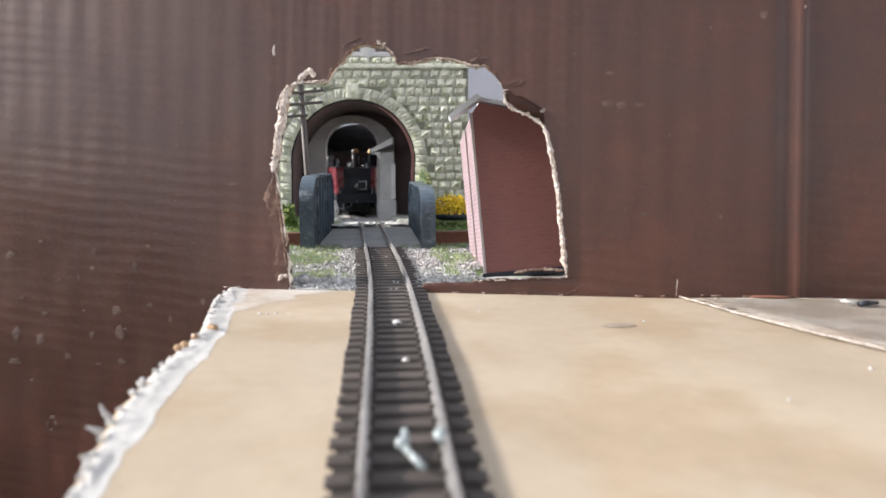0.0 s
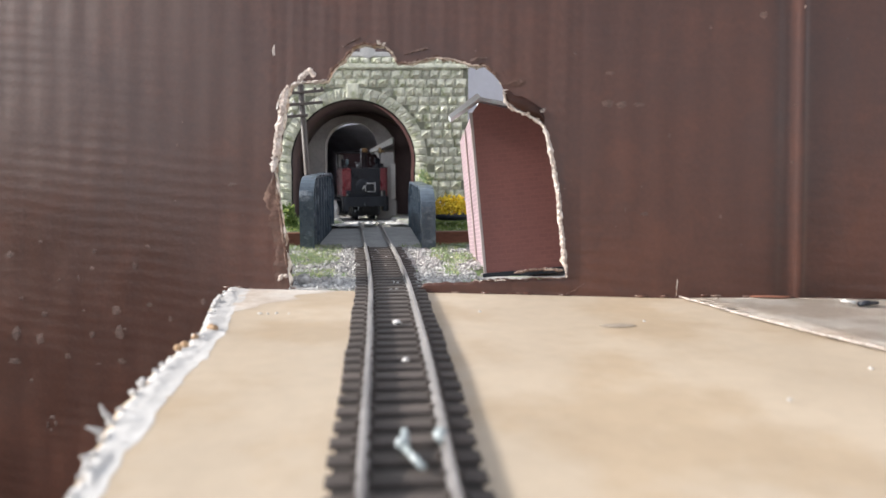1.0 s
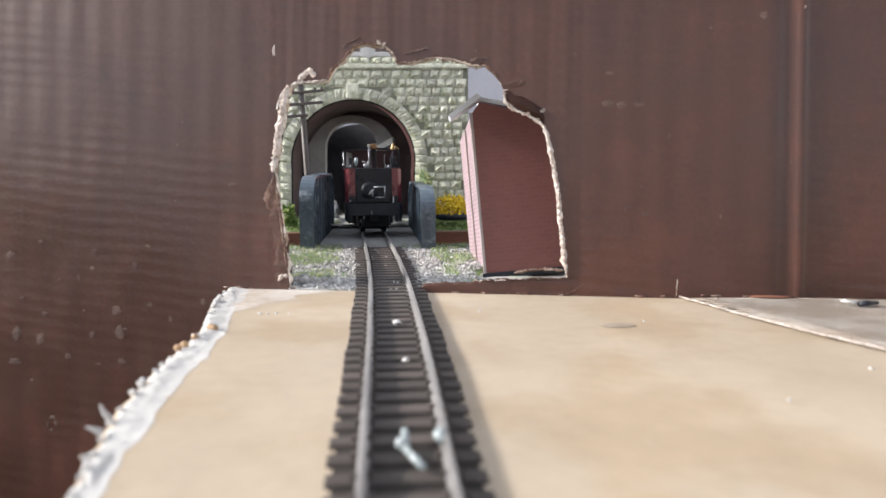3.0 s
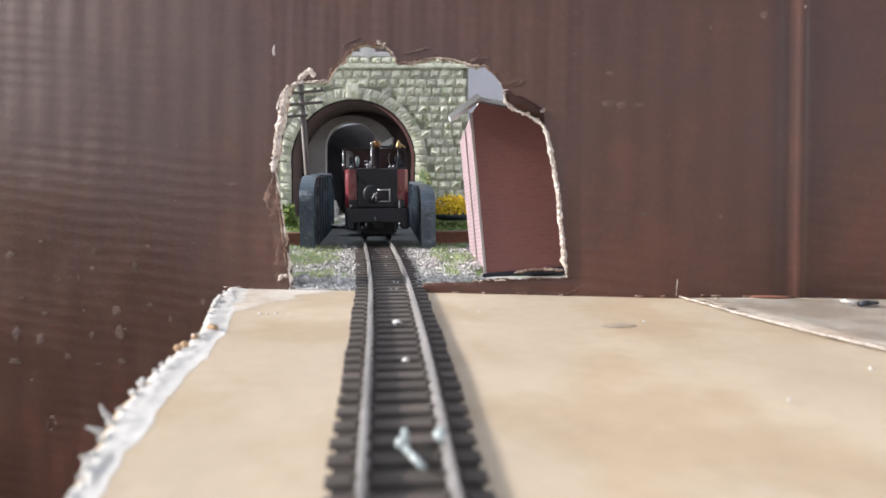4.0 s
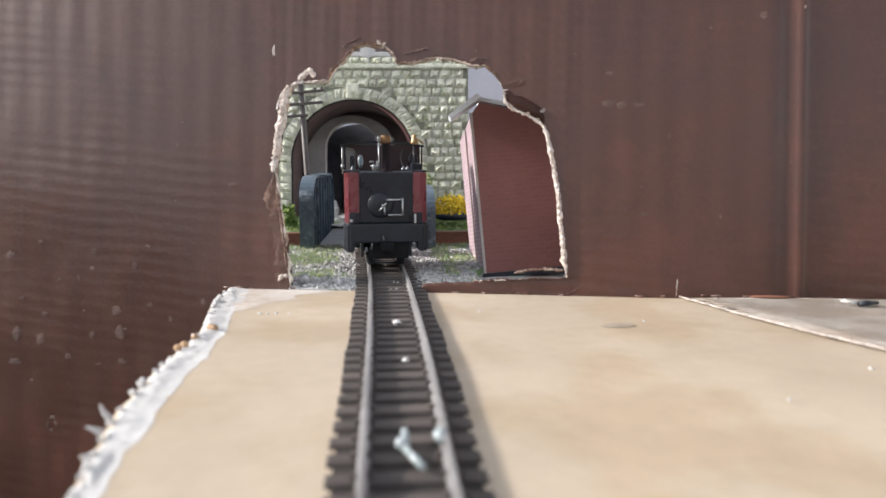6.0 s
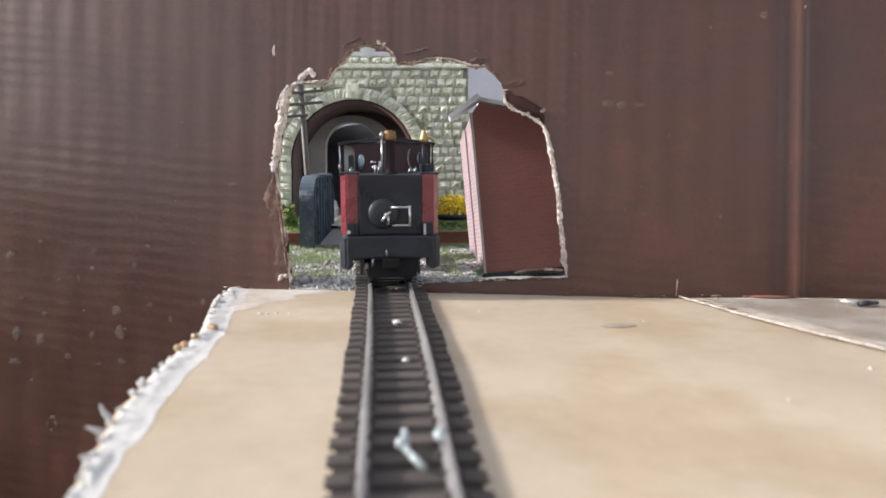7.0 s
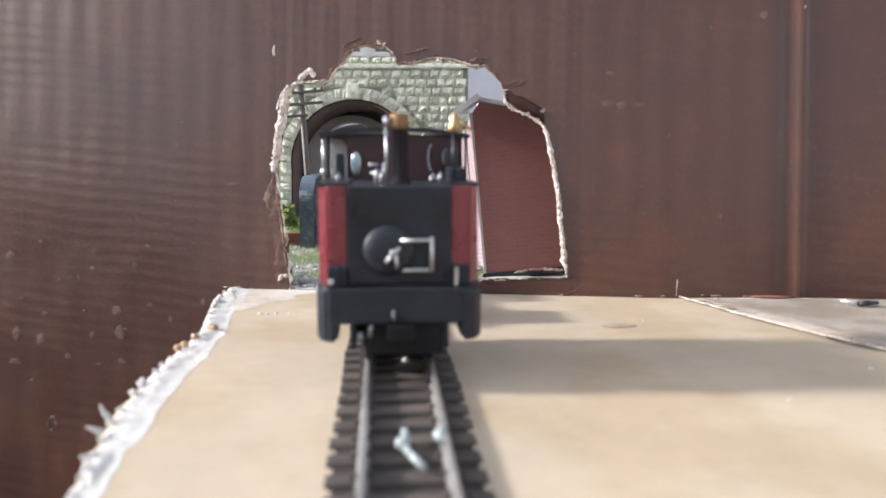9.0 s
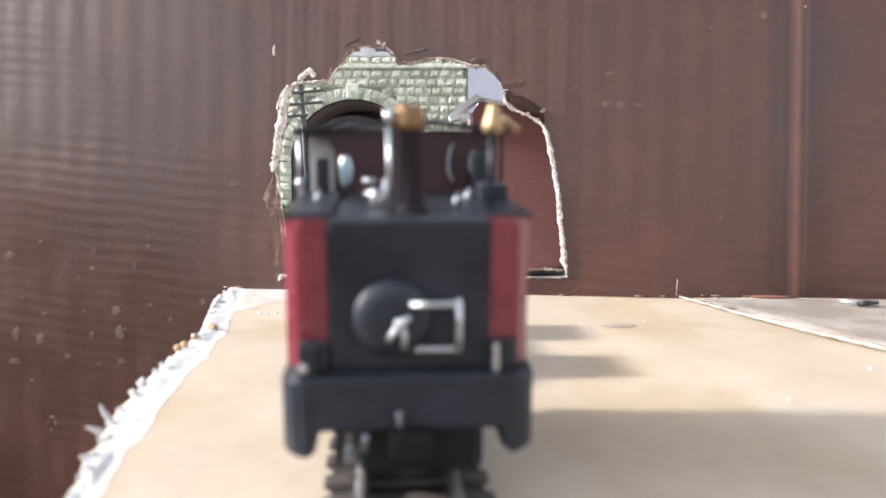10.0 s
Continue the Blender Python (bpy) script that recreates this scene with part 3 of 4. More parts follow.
table = tagged(new("floor_table", finish(box(-900, 900, -600, 1200, -100, -85), "floor_table", M_TABLE)), "dull brown tabletop under the layout", "table", kind="structure")
# unseen low walls, added to block horizon sky and grade the card's sheen
for name, size in (("wall_room_back", (-900, 900, -620, -600, -100, 130)), ("wall_room_window", (-920, -900, -620, 1200, -100, 270)), ("wall_room_side", (900, 920, -620, 1200, -100, 270)), ("wall_room_far", (-900, 900, 1200, 1220, -100, 270))):
    tagged(new(name, finish(box(*size, 1.5), name, M_ROOM)), "plain beige unseen wall, added to block low sky light", "wall", kind="structure")
support = tagged(new("trim_support", finish(box(-30, 185, 34, 160, -85, -7.5), "trim_support", M_TABLE)), "plain brown block under the cream board", "support", kind="structure")


# ---- the ground behind the wall ----
def ground_z(x, y):
    side = abs(x - track_at(y).x)
    z = 0.6 + 0.7 * noise.noise(Vector((x * 0.09, y * 0.09, 0))) + 0.3 * noise.noise(Vector((x * 0.4, y * 0.4, 2)))
    if side < 11:
        z = min(z, 1.1)
    if x > 33 and y < 243:
        z -= 1.6
    return z


def build_ground():
    g = thing("ground", at(0, 0, 0), "grey ballast ground with green flock, behind the wall", "ground", kind="structure")
    vs, fs = [], []
    xs, ys = np.arange(-150, 150.1, 2.0), np.arange(172, 314.1, 2.0)
    for y in ys:
        for x in xs:
            yy = max(y, wall_y(x) + (-0.1 if -26 < x < 14 else 2.2))
            vs.append((x * MM, yy * MM, ground_z(x, yy) * MM))
    w = len(xs)
    for j in range(len(ys) - 1):
        for i in range(w - 1):
            fs.append((j * w + i, j * w + i + 1, (j + 1) * w + i + 1, (j + 1) * w + i))
    me = bpy.data.meshes.new("bank")
    me.from_pydata(vs, [], fs)
    me.materials.append(M_GROUND)
    ob = new("bank", me)
    ob.parent = g
    so = ob.modifiers.new("thickness", "SOLIDIFY")
    so.thickness, so.offset = 4 * MM, -1
    part("base", box(-150, 150, 240, 640, -12, -5), M_TABLE, g, "plain brown layout base")
    part("leg", box(-150, 150, 260, 300, -85, -12), M_TABLE, g)
    part("leg", box(-150, 150, 540, 600, -85, -12), M_TABLE, g)
    part("bank_fill", box(-150, 150, 241, 312, -5, -3.6), M_TABLE, g)
    # far bank, a little higher
    b = bmesh.new()
    bmesh.ops.create_grid(b, x_segments=120, y_segments=60, size=0.5)
    for v in b.verts:
        x, y = v.co.x * 300, 484 + v.co.y * 306
        hug = abs(x - track_at(min(y, 560)).x) < 15
        z = 4.2 + 0.6 * noise.noise(Vector((x * 0.1, y * 0.1, 5))) if not hug else 1.2
        if y < 402 and -34 < x < 31:
            z = -1.5
        v.co = Vector((x, y, z))
    bmesh.ops.solidify(b, geom=b.faces[:], thickness=3)
    part("far_bank", b, M_GROUND, g, "", True)
    for x0, x1 in ((-150, -30.5), (27.5, 150)):
        part("plank", box(x0, x1, 327, 331, -5, 5.2, 0.4), M_PLANK, g, "rust-brown wooden retaining plank")
    # stones
    rng = random.Random(12)
    places = []
    for _ in range(9500):
        x, y = rng.gauss(2, 30), 190 + 123 * rng.random() ** 1.1
        if abs(x) > 80 or (abs(x - track_at(y).x) < 8.6 and rng.random() < 0.93) or y < wall_y(x) + (0.3 if -25 < x < 13 else 4) or (x > 34 and y < 241):
            continue
        if noise.noise(Vector((x * 0.06, y * 0.05, 8))) > 0.25 and rng.random() < 0.6:
            continue
        places.append((x, y, ground_z(x, y) + 0.15))
    me = pebbles(rng, places, 0.6)
    me.materials.append(M_GRAVEL)
    tagged(new("gravel", me), "loose pale grey model ballast on the ground", "gravel", kind="stuff")
    places = []
    for _ in range(20000):
        x, y = rng.uniform(-60, 70), rng.uniform(228, 313)
        green = noise.noise(Vector((x * 0.06, y * 0.05, 8)))
        edge = max(0, (y - 255) / 60)
        if green + 0.25 * edge + (0.35 if x < -12 or x > 24 else -0.2) < 0.3 or abs(x - track_at(y).x) < 10 or (x > 28 and y < 246):
            continue
        places.append((x, y, ground_z(x, y)))
    me = blades(rng, places, 1.5)
    me.materials.append(M_GRASS)
    tagged(new("grass", me), "short green static grass on the bank", "grass", kind="stuff")
    places = []
    for _ in range(9000):
        x, y = rng.uniform(-80, 80), rng.uniform(332, 412)
        if -30 < x < 28:
            continue
        places.append((x, y, 4.2))
    me = blades(rng, places, 2.2)
    me.materials.append(M_BUSH)
    tagged(new("grass", me), "dark green flock on the far bank", "grass", kind="stuff")
    for x, y, r in ((-20.0, 219, 2.2), (-23.5, 216, 1.2), (-10, 216, 1.3)):
        b = bmesh.new()
        bmesh.ops.create_icosphere(b, subdivisions=3, radius=r)
        for v in b.verts:
            v.co *= 1 + 0.3 * noise.noise(v.co * (1.1 / r) + Vector((x, 0, 0)))
        ob = new("stone", finish(b, "stone", M_GRAVEL, True))
        ob.matrix_world = at(x, y, ground_z(x, y) + r * 0.55)
        tagged(ob, "rounded grey stone in the ballast", "stone", "loose stones")


build_ground()


# ---- the railway track ----
GAUGE = 5.35


def build_track():
    tr = thing("railway_track", at(0, 0, 0), "narrow model railway track with nickel rails and brown sleepers", "track")
    for side in (-1, 1):
        sec = [(-0.75, -2.0), (0.75, -2.0), (0.75, -1.75), (0.22, -1.55), (0.22, -0.75), (0.42, -0.5), (0.42, -0.08), (0.3, 0), (-0.3, 0), (-0.42, -0.08), (-0.42, -0.5), (-0.22, -0.75), (-0.22, -1.55), (-0.75, -1.75)]
        b = bmesh.new()
        rings = []
        for y in np.arange(44, 540, 3.0):
            c = track_at(y)
            a = radians(track_heading(y))
            wob = 0.1 * noise.noise(Vector((y * 0.04, side, 0)))
            rings.append([b.verts.new((c.x + (side * GAUGE + u + wob) * math.cos(a), c.y + (side * GAUGE + u) * math.sin(a), c.z + v)) for u, v in sec])
        k = len(sec)
        for r0, r1 in zip(rings, rings[1:]):
            for i in range(k):
                b.faces.new((r0[i], r0[(i + 1) % k], r1[(i + 1) % k], r1[i]))
        b.faces.new(rings[0])
        b.faces.new(rings[-1][::-1])
        bmesh.ops.recalc_face_normals(b, faces=b.faces)
        part("rail", b, M_RAIL, tr)
    b = box(-9.8, 9.8, -1.45, 1.45, -3.5, -2.0, 0.25, None, 1)
    for s in (-1, 1):
        for u in (-1.0, 1.0):
            box(s * GAUGE + u - 0.35, s * GAUGE + u + 0.35, -0.75, 0.75, -2.05, -1.45, bm=b)
    me = finish(b, "sleeper", M_SLEEPER)
    rng = random.Random(3)
    y = 47.0
    while y < 306:
        ob = new("sleeper", me)
        ob.parent = tr
        c = track_at(y)
        ob.matrix_basis = at(c.x + rng.gauss(0, 0.12), c.y, c.z, 0, 0, track_heading(y) + rng.gauss(0, 0.5))
        y += 5.3
    # added strip below the sleepers: shade in their gaps put into its colour
    b = bmesh.new()
    rows = []
    for y in np.arange(45, 306, 2.0):
        c = track_at(y)
        rows.append([b.verts.new((c.x + u + 0.25 * noise.noise(Vector((y * 0.5, u, 0))), y, c.z + v)) for u, v in ((-9.0, -3.7), (-9.0, -2.5), (9.0, -2.5), (9.0, -3.7))])
    for r0, r1 in zip(rows, rows[1:]):
        for i in range(3):
            b.faces.new((r0[i], r0[i + 1], r1[i + 1], r1[i]))
    bmesh.ops.recalc_face_normals(b, faces=b.faces)
    part("track_base", b, M_BASE, tr, "dark brown strip with sleeper-gap shade in its colour")
    # moulded webs that tie the sleepers under each rail
    for s in (-1, 1):
        b = bmesh.new()
        for y in np.arange(47, 303, 5.3):
            c, d = track_at(y), track_at(y + 5.3)
            rod((c.x + s * GAUGE, c.y, c.z - 2.7), (d.x + s * GAUGE, d.y, d.z - 2.7), 0.7, b, 6)
        part("sleeper_web", b, M_SLEEPER, tr)
    return tr


build_track()


# ---- the girder bridge ----
def build_bridge():
    br = thing("girder_bridge", at(-1.4, 302, 0, 0, 0, -1.9), "slate-blue model plate girder bridge with rounded ends", "bridge")
    L = 98.0

    def girder(sign, H0, taper=0.0):
        xo = sign * 24.8
        w = 2.9

        def slant(m):
            for v in m.verts:
                v.co.x += taper * v.co.y / L
            return m

        prof = []
        for i in range(9):
            a = math.pi - i * math.pi / 2 / 8
            prof.append((17 + 17 * math.cos(a), H0 - 9 + 9 * math.sin(a)))
        for i in range(9):
            a = math.pi / 2 - i * math.pi / 2 / 8
            prof.append((L - 17 + 17 * math.cos(a), H0 - 9 + 9 * math.sin(a)))
        # web plate
        b = bmesh.new()
        outline = [(0, -2)] + prof + [(L, -2)]
        for x0, x1 in ((xo - 0.6, xo + 0.6),):
            f = [b.verts.new((x0, y, z)) for y, z in outline]
            k = [b.verts.new((x1, y, z)) for y, z in outline]
            b.faces.new(f)
            b.faces.new(k[::-1])
            for i in range(len(outline)):
                j = (i + 1) % len(outline)
                b.faces.new((f[j], f[i], k[i], k[j]))
        bmesh.ops.recalc_face_normals(b, faces=b.faces)
        slant(b)
        web = part("girder", b, M_GIRDER, br)
        # flange that follows the rounded top and the ends
        b = bmesh.new()
        path = [(0, -2), (0, 8)] + prof + [(L, 8), (L, -2)]
        rings = []
        for i, (y, z) in enumerate(path):
            y0, z0 = path[max(i - 1, 0)]
            y1, z1 = path[min(i + 1, len(path) - 1)]
            t = Vector((y1 - y0, z1 - z0)).normalized()
            ny, nz = -t.y, t.x
            rings.append([b.verts.new((xo + dx, y + ny * d, z + nz * d)) for dx, d in ((-w, 0), (-w, 1.0), (w, 1.0), (w, 0))])
        for r0, r1 in zip(rings, rings[1:]):
            for i in range(4):
                b.faces.new((r0[i], r0[(i + 1) % 4], r1[(i + 1) % 4], r1[i]))
        b.faces.new(rings[0])
        b.faces.new(rings[-1][::-1])
        bmesh.ops.recalc_face_normals(b, faces=b.faces)
        slant(b)
        part("flange", b, M_GIRDER, web)
        for k in range(1, 8):
            y = L * k / 8
            part("rib", slant(box(xo - 2.4, xo + 2.4, y - 0.7, y + 0.7, -2, H0 - 0.4 if 1 < k < 7 else H0 - 2.2, 0.15)), M_GIRDER, web)

    girder(-1, 29.5)
    girder(1, 25.0, -3.6)
    part("deck", box(-22.0, 22.0, 1.0, L - 1, -3.0, 0.9, 0.2), M_DECK, br, "dull grey card deck")
    return br


build_bridge()


# ---- the stone tunnel portal ----
PORTAL = at(0, 415, 0, -7, 0, -5.6)
ARCH_U, ARCH_V, ARCH_R = -10.3, 36.5, 35.2


def stone_mesh(w, h, d, seed):
    """A rock-faced block with a rough raised face."""
    rng = random.Random(seed)
    b = bmesh.new()
    nx, nz = 4, 3
    grid = []
    for k in range(nz + 1):
        row = []
        for i in range(nx + 1):
            inner = 0 < i < nx and 0 < k < nz
            y = -d * (rng.uniform(0.65, 1.25) if inner else 0.12)
            jx, jz = (rng.uniform(-0.2, 0.2) for _ in range(2))
            row.append(b.verts.new((w * (i / nx - 0.5) + (jx * w / nx if inner else 0), y, h * (k / nz - 0.5) + (jz * h / nz if inner else 0))))
        grid.append(row)
    for k in range(nz):
        for i in range(nx):
            b.faces.new((grid[k][i], grid[k][i + 1], grid[k + 1][i + 1], grid[k + 1][i]))
    rim = [grid[0][i] for i in range(nx + 1)] + [grid[k][nx] for k in range(1, nz + 1)] + [grid[nz][i] for i in range(nx - 1, -1, -1)] + [grid[k][0] for k in range(nz - 1, 0, -1)]
    back = [b.verts.new((v.co.x, 0.5, v.co.z)) for v in rim]
    for i in range(len(rim)):
        j = (i + 1) % len(rim)
        b.faces.new((rim[j], rim[i], back[i], back[j]))
    return finish(b, "stone", M_STONE)


def arch_path(r, base=2.0, n=40):
    pts = [(ARCH_U - r * 0.985, base)]
    for i in range(n + 1):
        a = math.radians(188) - math.radians(196) * i / n
        pts.append((ARCH_U + r * math.cos(a), ARCH_V + r * math.sin(a)))
    pts.append((ARCH_U + r * 0.985, base))
    return pts


def build_portal():
    po = thing("tunnel_portal", PORTAL, "yellow-green moulded stone tunnel portal with a round arch", "tunnel portal")
    x0, x1, top = -62.0, 54.5, 89.8
    b = bmesh.new()
    inner = arch_path(ARCH_R)
    # backing wall: a strip from the arch out to the rectangle
    outer = []
    for u, v in inner:
        dx, dz = u - ARCH_U, v - ARCH_V
        if v <= 2.01:
            outer.append((x0 if dx < 0 else x1, 2.0))
            continue
        k = min(((x1 - ARCH_U) if dx > 0 else (x0 - ARCH_U)) / dx if abs(dx) > 1e-6 else 1e9, (top - ARCH_V) / dz if dz > 1e-6 else 1e9)
        outer.append((ARCH_U + dx * k, ARCH_V + dz * k))
    fr = [[b.verts.new((u, y, v)) for u, v in p] for p in (inner, outer) for y in (0.0, 5.0)]
    for i in range(len(inner) - 1):
        b.faces.new((fr[0][i], fr[0][i + 1], fr[2][i + 1], fr[2][i]))
        b.faces.new((fr[1][i + 1], fr[1][i], fr[3][i], fr[3][i + 1]))
        b.faces.new((fr[0][i + 1], fr[0][i], fr[1][i], fr[1][i + 1]))
        b.faces.new((fr[2][i], fr[2][i + 1], fr[3][i + 1], fr[3][i]))
    for corner in ((x0, top), (x1, top)):
        near = sorted(range(len(outer)), key=lambda q: math.hypot(outer[q][0] - corner[0], outer[q][1] - corner[1]))[:2]
        a, c = sorted(near)
        for y in (0.0, 5.0):
            vs = [b.verts.new((outer[a][0], y, outer[a][1])), b.verts.new((outer[c][0], y, outer[c][1])), b.verts.new((corner[0], y, corner[1]))]
            b.faces.new(vs)
    bmesh.ops.recalc_face_normals(b, faces=b.faces)
    part("backing", b, M_MORTAR, po)
    # courses of rock-faced stones
    rng = random.Random(21)
    kinds = [stone_mesh(5.45, 4.65, 1.5, s) for s in range(10)]
    ring = ARCH_R + 6.2
    v = 2.4
    while v < top - 1.5:
        h = rng.uniform(4.2, 5.3)
        u = x0 + rng.uniform(0, 2.5)
        while u < x1 - 4.0:
            w = min(rng.uniform(4.3, 6.9), x1 - u)
            cu, cv = u + w / 2, v + h / 2
            d = math.hypot(cu - ARCH_U, cv - ARCH_V) if cv > ARCH_V else abs(cu - ARCH_U)
            if d > ring + 2.0:
                ob = new("stone", rng.choice(kinds))
                ob.parent = po
                ob.matrix_basis = at(cu, rng.uniform(-0.3, 0.1), cv, 0, rng.gauss(0, 1.0), 0) @ Matrix.Diagonal(((w - 0.18) / 5.45, rng.uniform(0.8, 1.35), (h - 0.16) / 4.65, 1))
            u += w
        v += h
    # ring of wedge stones
    wedge = [stone_mesh(4.5, 6.6, 1.5, 50 + s) for s in range(4)]
    for i in range(31):
        a = math.radians(184) - math.radians(188) * i / 30
        r = ARCH_R + 3.3
        ob = new("voussoir", rng.choice(wedge))
        ob.parent = po
        ob.matrix_basis = at(ARCH_U + r * math.cos(a), -0.4, ARCH_V + r * math.sin(a), 0, 90 - math.degrees(a), 0)
    for s in (-1, 1):
        for k in range(7):
            ob = new("voussoir", rng.choice(wedge))
            ob.parent = po
            ob.matrix_basis = at(ARCH_U + s * (ARCH_R + 3.0), -0.4, 31.2 - k * 4.6, 0, 90, 0)
    part("keystone", box(-3.6, 3.6, -2.6, 0.5, -4.4, 4.4, 0.7), M_STONE, po, "", False, at(ARCH_U, 0, ARCH_V + ARCH_R + 4.2))
    part("coping", box(x0 - 0.5, x1 + 0.3, -2.2, 5.5, top - 1.0, top + 1.2, 0.5), M_STONE, po, "thin stone string course")
    for k in range(19):
        ob = new("stone", kinds[k % 10])
        ob.parent = po
        ob.matrix_basis = at(x0 + 3.2 + k * 6.1, 0.2, top + 3.5) @ Matrix.Diagonal((1.08, 1, 0.95, 1))
    part("parapet", box(x0, x1, 0.4, 4.5, top + 1, top + 5.8, 0.3), M_MORTAR, po)
    part("parapet_block", box(-15.5, 10.5, -0.6, 4.5, top + 5.8, top + 8.6, 0.5), M_GREY, po, "grey capping block")
    part("parapet_cap", lathe([(0.5, -1.6), (4.2, -1.4), (4.2, 2.0), (3.4, 3.0), (0.6, 3.3)], (-2.2, 0.6, top + 9.0), "Y", 20), M_GREY, po, "rounded grey cap")
    # the brown card tube that lines the mouth
    b = bmesh.new()
    p0, p1 = arch_path(ARCH_R + 0.2), arch_path(ARCH_R - 0.9)
    ring4 = [[b.verts.new((u, y, v)) for u, v in p] for p, y in ((p0, 1.0), (p0, 36.0), (p1, 36.0), (p1, 1.0))]
    for k in range(4):
        r0, r1 = ring4[k], ring4[(k + 1) % 4]
        for i in range(len(p0) - 1):
            b.faces.new((r0[i], r0[i + 1], r1[i + 1], r1[i]))
    bmesh.ops.recalc_face_normals(b, faces=b.faces)
    part("lining", b, M_TUBE, po, "red-brown card tube lining", True)
    # tube's cut end: sunlight painted red on one side, black gap shade round it
    for r0, r1, y, material, name, label in ((ARCH_R - 0.6, ARCH_R + 0.6, 0.3, M_UNDER, "gap", "black strip painting the gap's shade round the tube"), (ARCH_R - 2.3, ARCH_R - 0.7, 0.9, M_LINING, "tube_edge", "red strip painting sunlight on the card tube's edge")):
        b = bmesh.new()
        a0 = 188 if name == "gap" else 72
        rows = []
        for i in range(41):
            a = math.radians(a0 - (a0 + 8) * i / 40)
            thin = 1.0 if name == "gap" else min(1.0, 0.08 + i / 16)
            rows.append([(ARCH_U + r * math.cos(a), ARCH_V + r * math.sin(a)) for r in (r1 - (r1 - r0) * thin, r1)])
        rows.append([(ARCH_U + r * 0.985, 3.0) for r in (r0, r1)])
        if name == "gap":
            rows.insert(0, [(ARCH_U - r * 0.985, 3.0) for r in (r0, r1)])
        grid = [[b.verts.new((u, yy, v)) for u, v in row for yy in (y, y + 3)] for row in rows]
        for g0, g1 in zip(grid, grid[1:]):
            for i, j in ((0, 2), (2, 3), (3, 1), (1, 0)):
                b.faces.new((g0[i], g0[j], g1[j], g1[i]))
        bmesh.ops.recalc_face_normals(b, faces=b.faces)
        part(name, b, material, po, label)
    return po


build_portal()


# ---- inside the tunnel ----
def build_inner_arch():
    ia = thing("inner_arch", at(0, 452, 0, -7, 0, -5.6), "brown card screen with a grey arched opening", "tunnel arch")
    cu, half, spring, top = -12.0, 15.7, 47.0, 60.2

    def curve(grow):
        pts = [(cu - half - grow, 1.0)]
        for i in range(25):
            a = math.pi - math.pi * i / 24
            pts.append((cu + (half + grow) * math.cos(a), spring - 2 + (top - spring + 2 + grow * 0.36) * math.sin(a)))
        pts.append((cu + half + grow, 1.0))
        return pts

    def band(inner, outer, y0, y1):
        b = bmesh.new()
        fr = [[b.verts.new((u, y, v)) for u, v in p] for p in (inner, outer) for y in (y0, y1)]
        n = len(inner)
        for i in range(n - 1):
            b.faces.new((fr[0][i], fr[0][i + 1], fr[2][i + 1], fr[2][i]))
            b.faces.new((fr[1][i + 1], fr[1][i], fr[3][i], fr[3][i + 1]))
            b.faces.new((fr[0][i + 1], fr[0][i], fr[1][i], fr[1][i + 1]))
            b.faces.new((fr[2][i], fr[2][i + 1], fr[3][i + 1], fr[3][i]))
        bmesh.ops.recalc_face_normals(b, faces=b.faces)
        return b

    part("arch_ring", band(curve(0), curve(10.5), -4, 3), M_RING, ia, "grey card arch ring with shade in its colour")
    wide = [(cu + (u - cu) * 2.6, 1.0 if v < 1.5 else 1.0 + (v - 1.0) * 1.9) for u, v in curve(10.5)]
    part("screen", band(curve(10.0), wide, -0.5, 0.5), M_TUBE, ia, "dark brown card screen")
    # bore behind the opening, its grey lifted to stand for haze
    b = bmesh.new()
    p = curve(9.0)
    a0 = [b.verts.new((u, 26, v)) for u, v in p]
    a1 = [b.verts.new((u - 46, 112, v)) for u, v in p]
    for i in range(len(p) - 1):
        b.faces.new((a0[i], a0[i + 1], a1[i + 1], a1[i]))
    b.faces.new(a1)
    part("bore", b, M_BORE, ia, "grey card tunnel bore, lightened to stand for haze")
    return ia


build_inner_arch()


def build_hut():
    h = thing("lineside_hut", at(8.5, 441, 1.0, -7, 0, -5.6), "small pale grey lineside hut with a white sloping roof", "hut")
    part("wall", box(-3.6, 5.0, 0, 8, 12, 41, 0.3), M_GREY, h)
    part("plinth", box(-4.2, 6.4, -1, 8, 1.0, 12, 0.4), M_GREY, h)
    part("door_strip", box(3.2, 6.0, -1.2, 0, 13, 34, 0.3), M_WHITE, h, "white door post")
    part("roof", prism([(-9.5, 42), (-8.8, 40.2), (4.6, 45.6), (4.6, 49.8)], -3, 9), M_WHITE, h, "white sloping roof")
    part("bracket", prism([(-6.5, 40.5), (-3.4, 36.5), (-3.4, 41.5)], -1.5, 0.0), M_WHITE, h)
    return h


build_hut()


# ---- post, shed, plants, backscene ----
def build_post():
    p = thing("telegraph_post", at(-27.6, 345, 4, -7, -4.6, -5.6), "grey-brown model telegraph post with four crossarms", "telegraph post")
    part("pole", lathe([(1.6, -2), (1.5, 20), (1.25, 70.5), (0.8, 71.2)], (0, 0, 0), "Z", 12), M_POST, p, "", True)
    for z, l, r in ((69.8, -7.8, 11), (64.8, -6.8, 11), (59.4, -6.6, 10), (54, -8, 2.6)):
        arm = part("crossarm", box(l, r, -2.0, -0.8, z - 0.6, z + 0.6, 0.15), M_POST, p)
        for x in (l + 0.8, l + 3.2) + ((r - 1.0, r - 4.2) if r > 4 else ()):
            part("insulator", lathe([(0.3, 0.3), (0.65, 0.8), (0.7, 1.4), (0.3, 1.9)], (x, -1.4, z), "Z", 8), M_GREY if z < 60 else M_POST, arm, "", True)
    return p


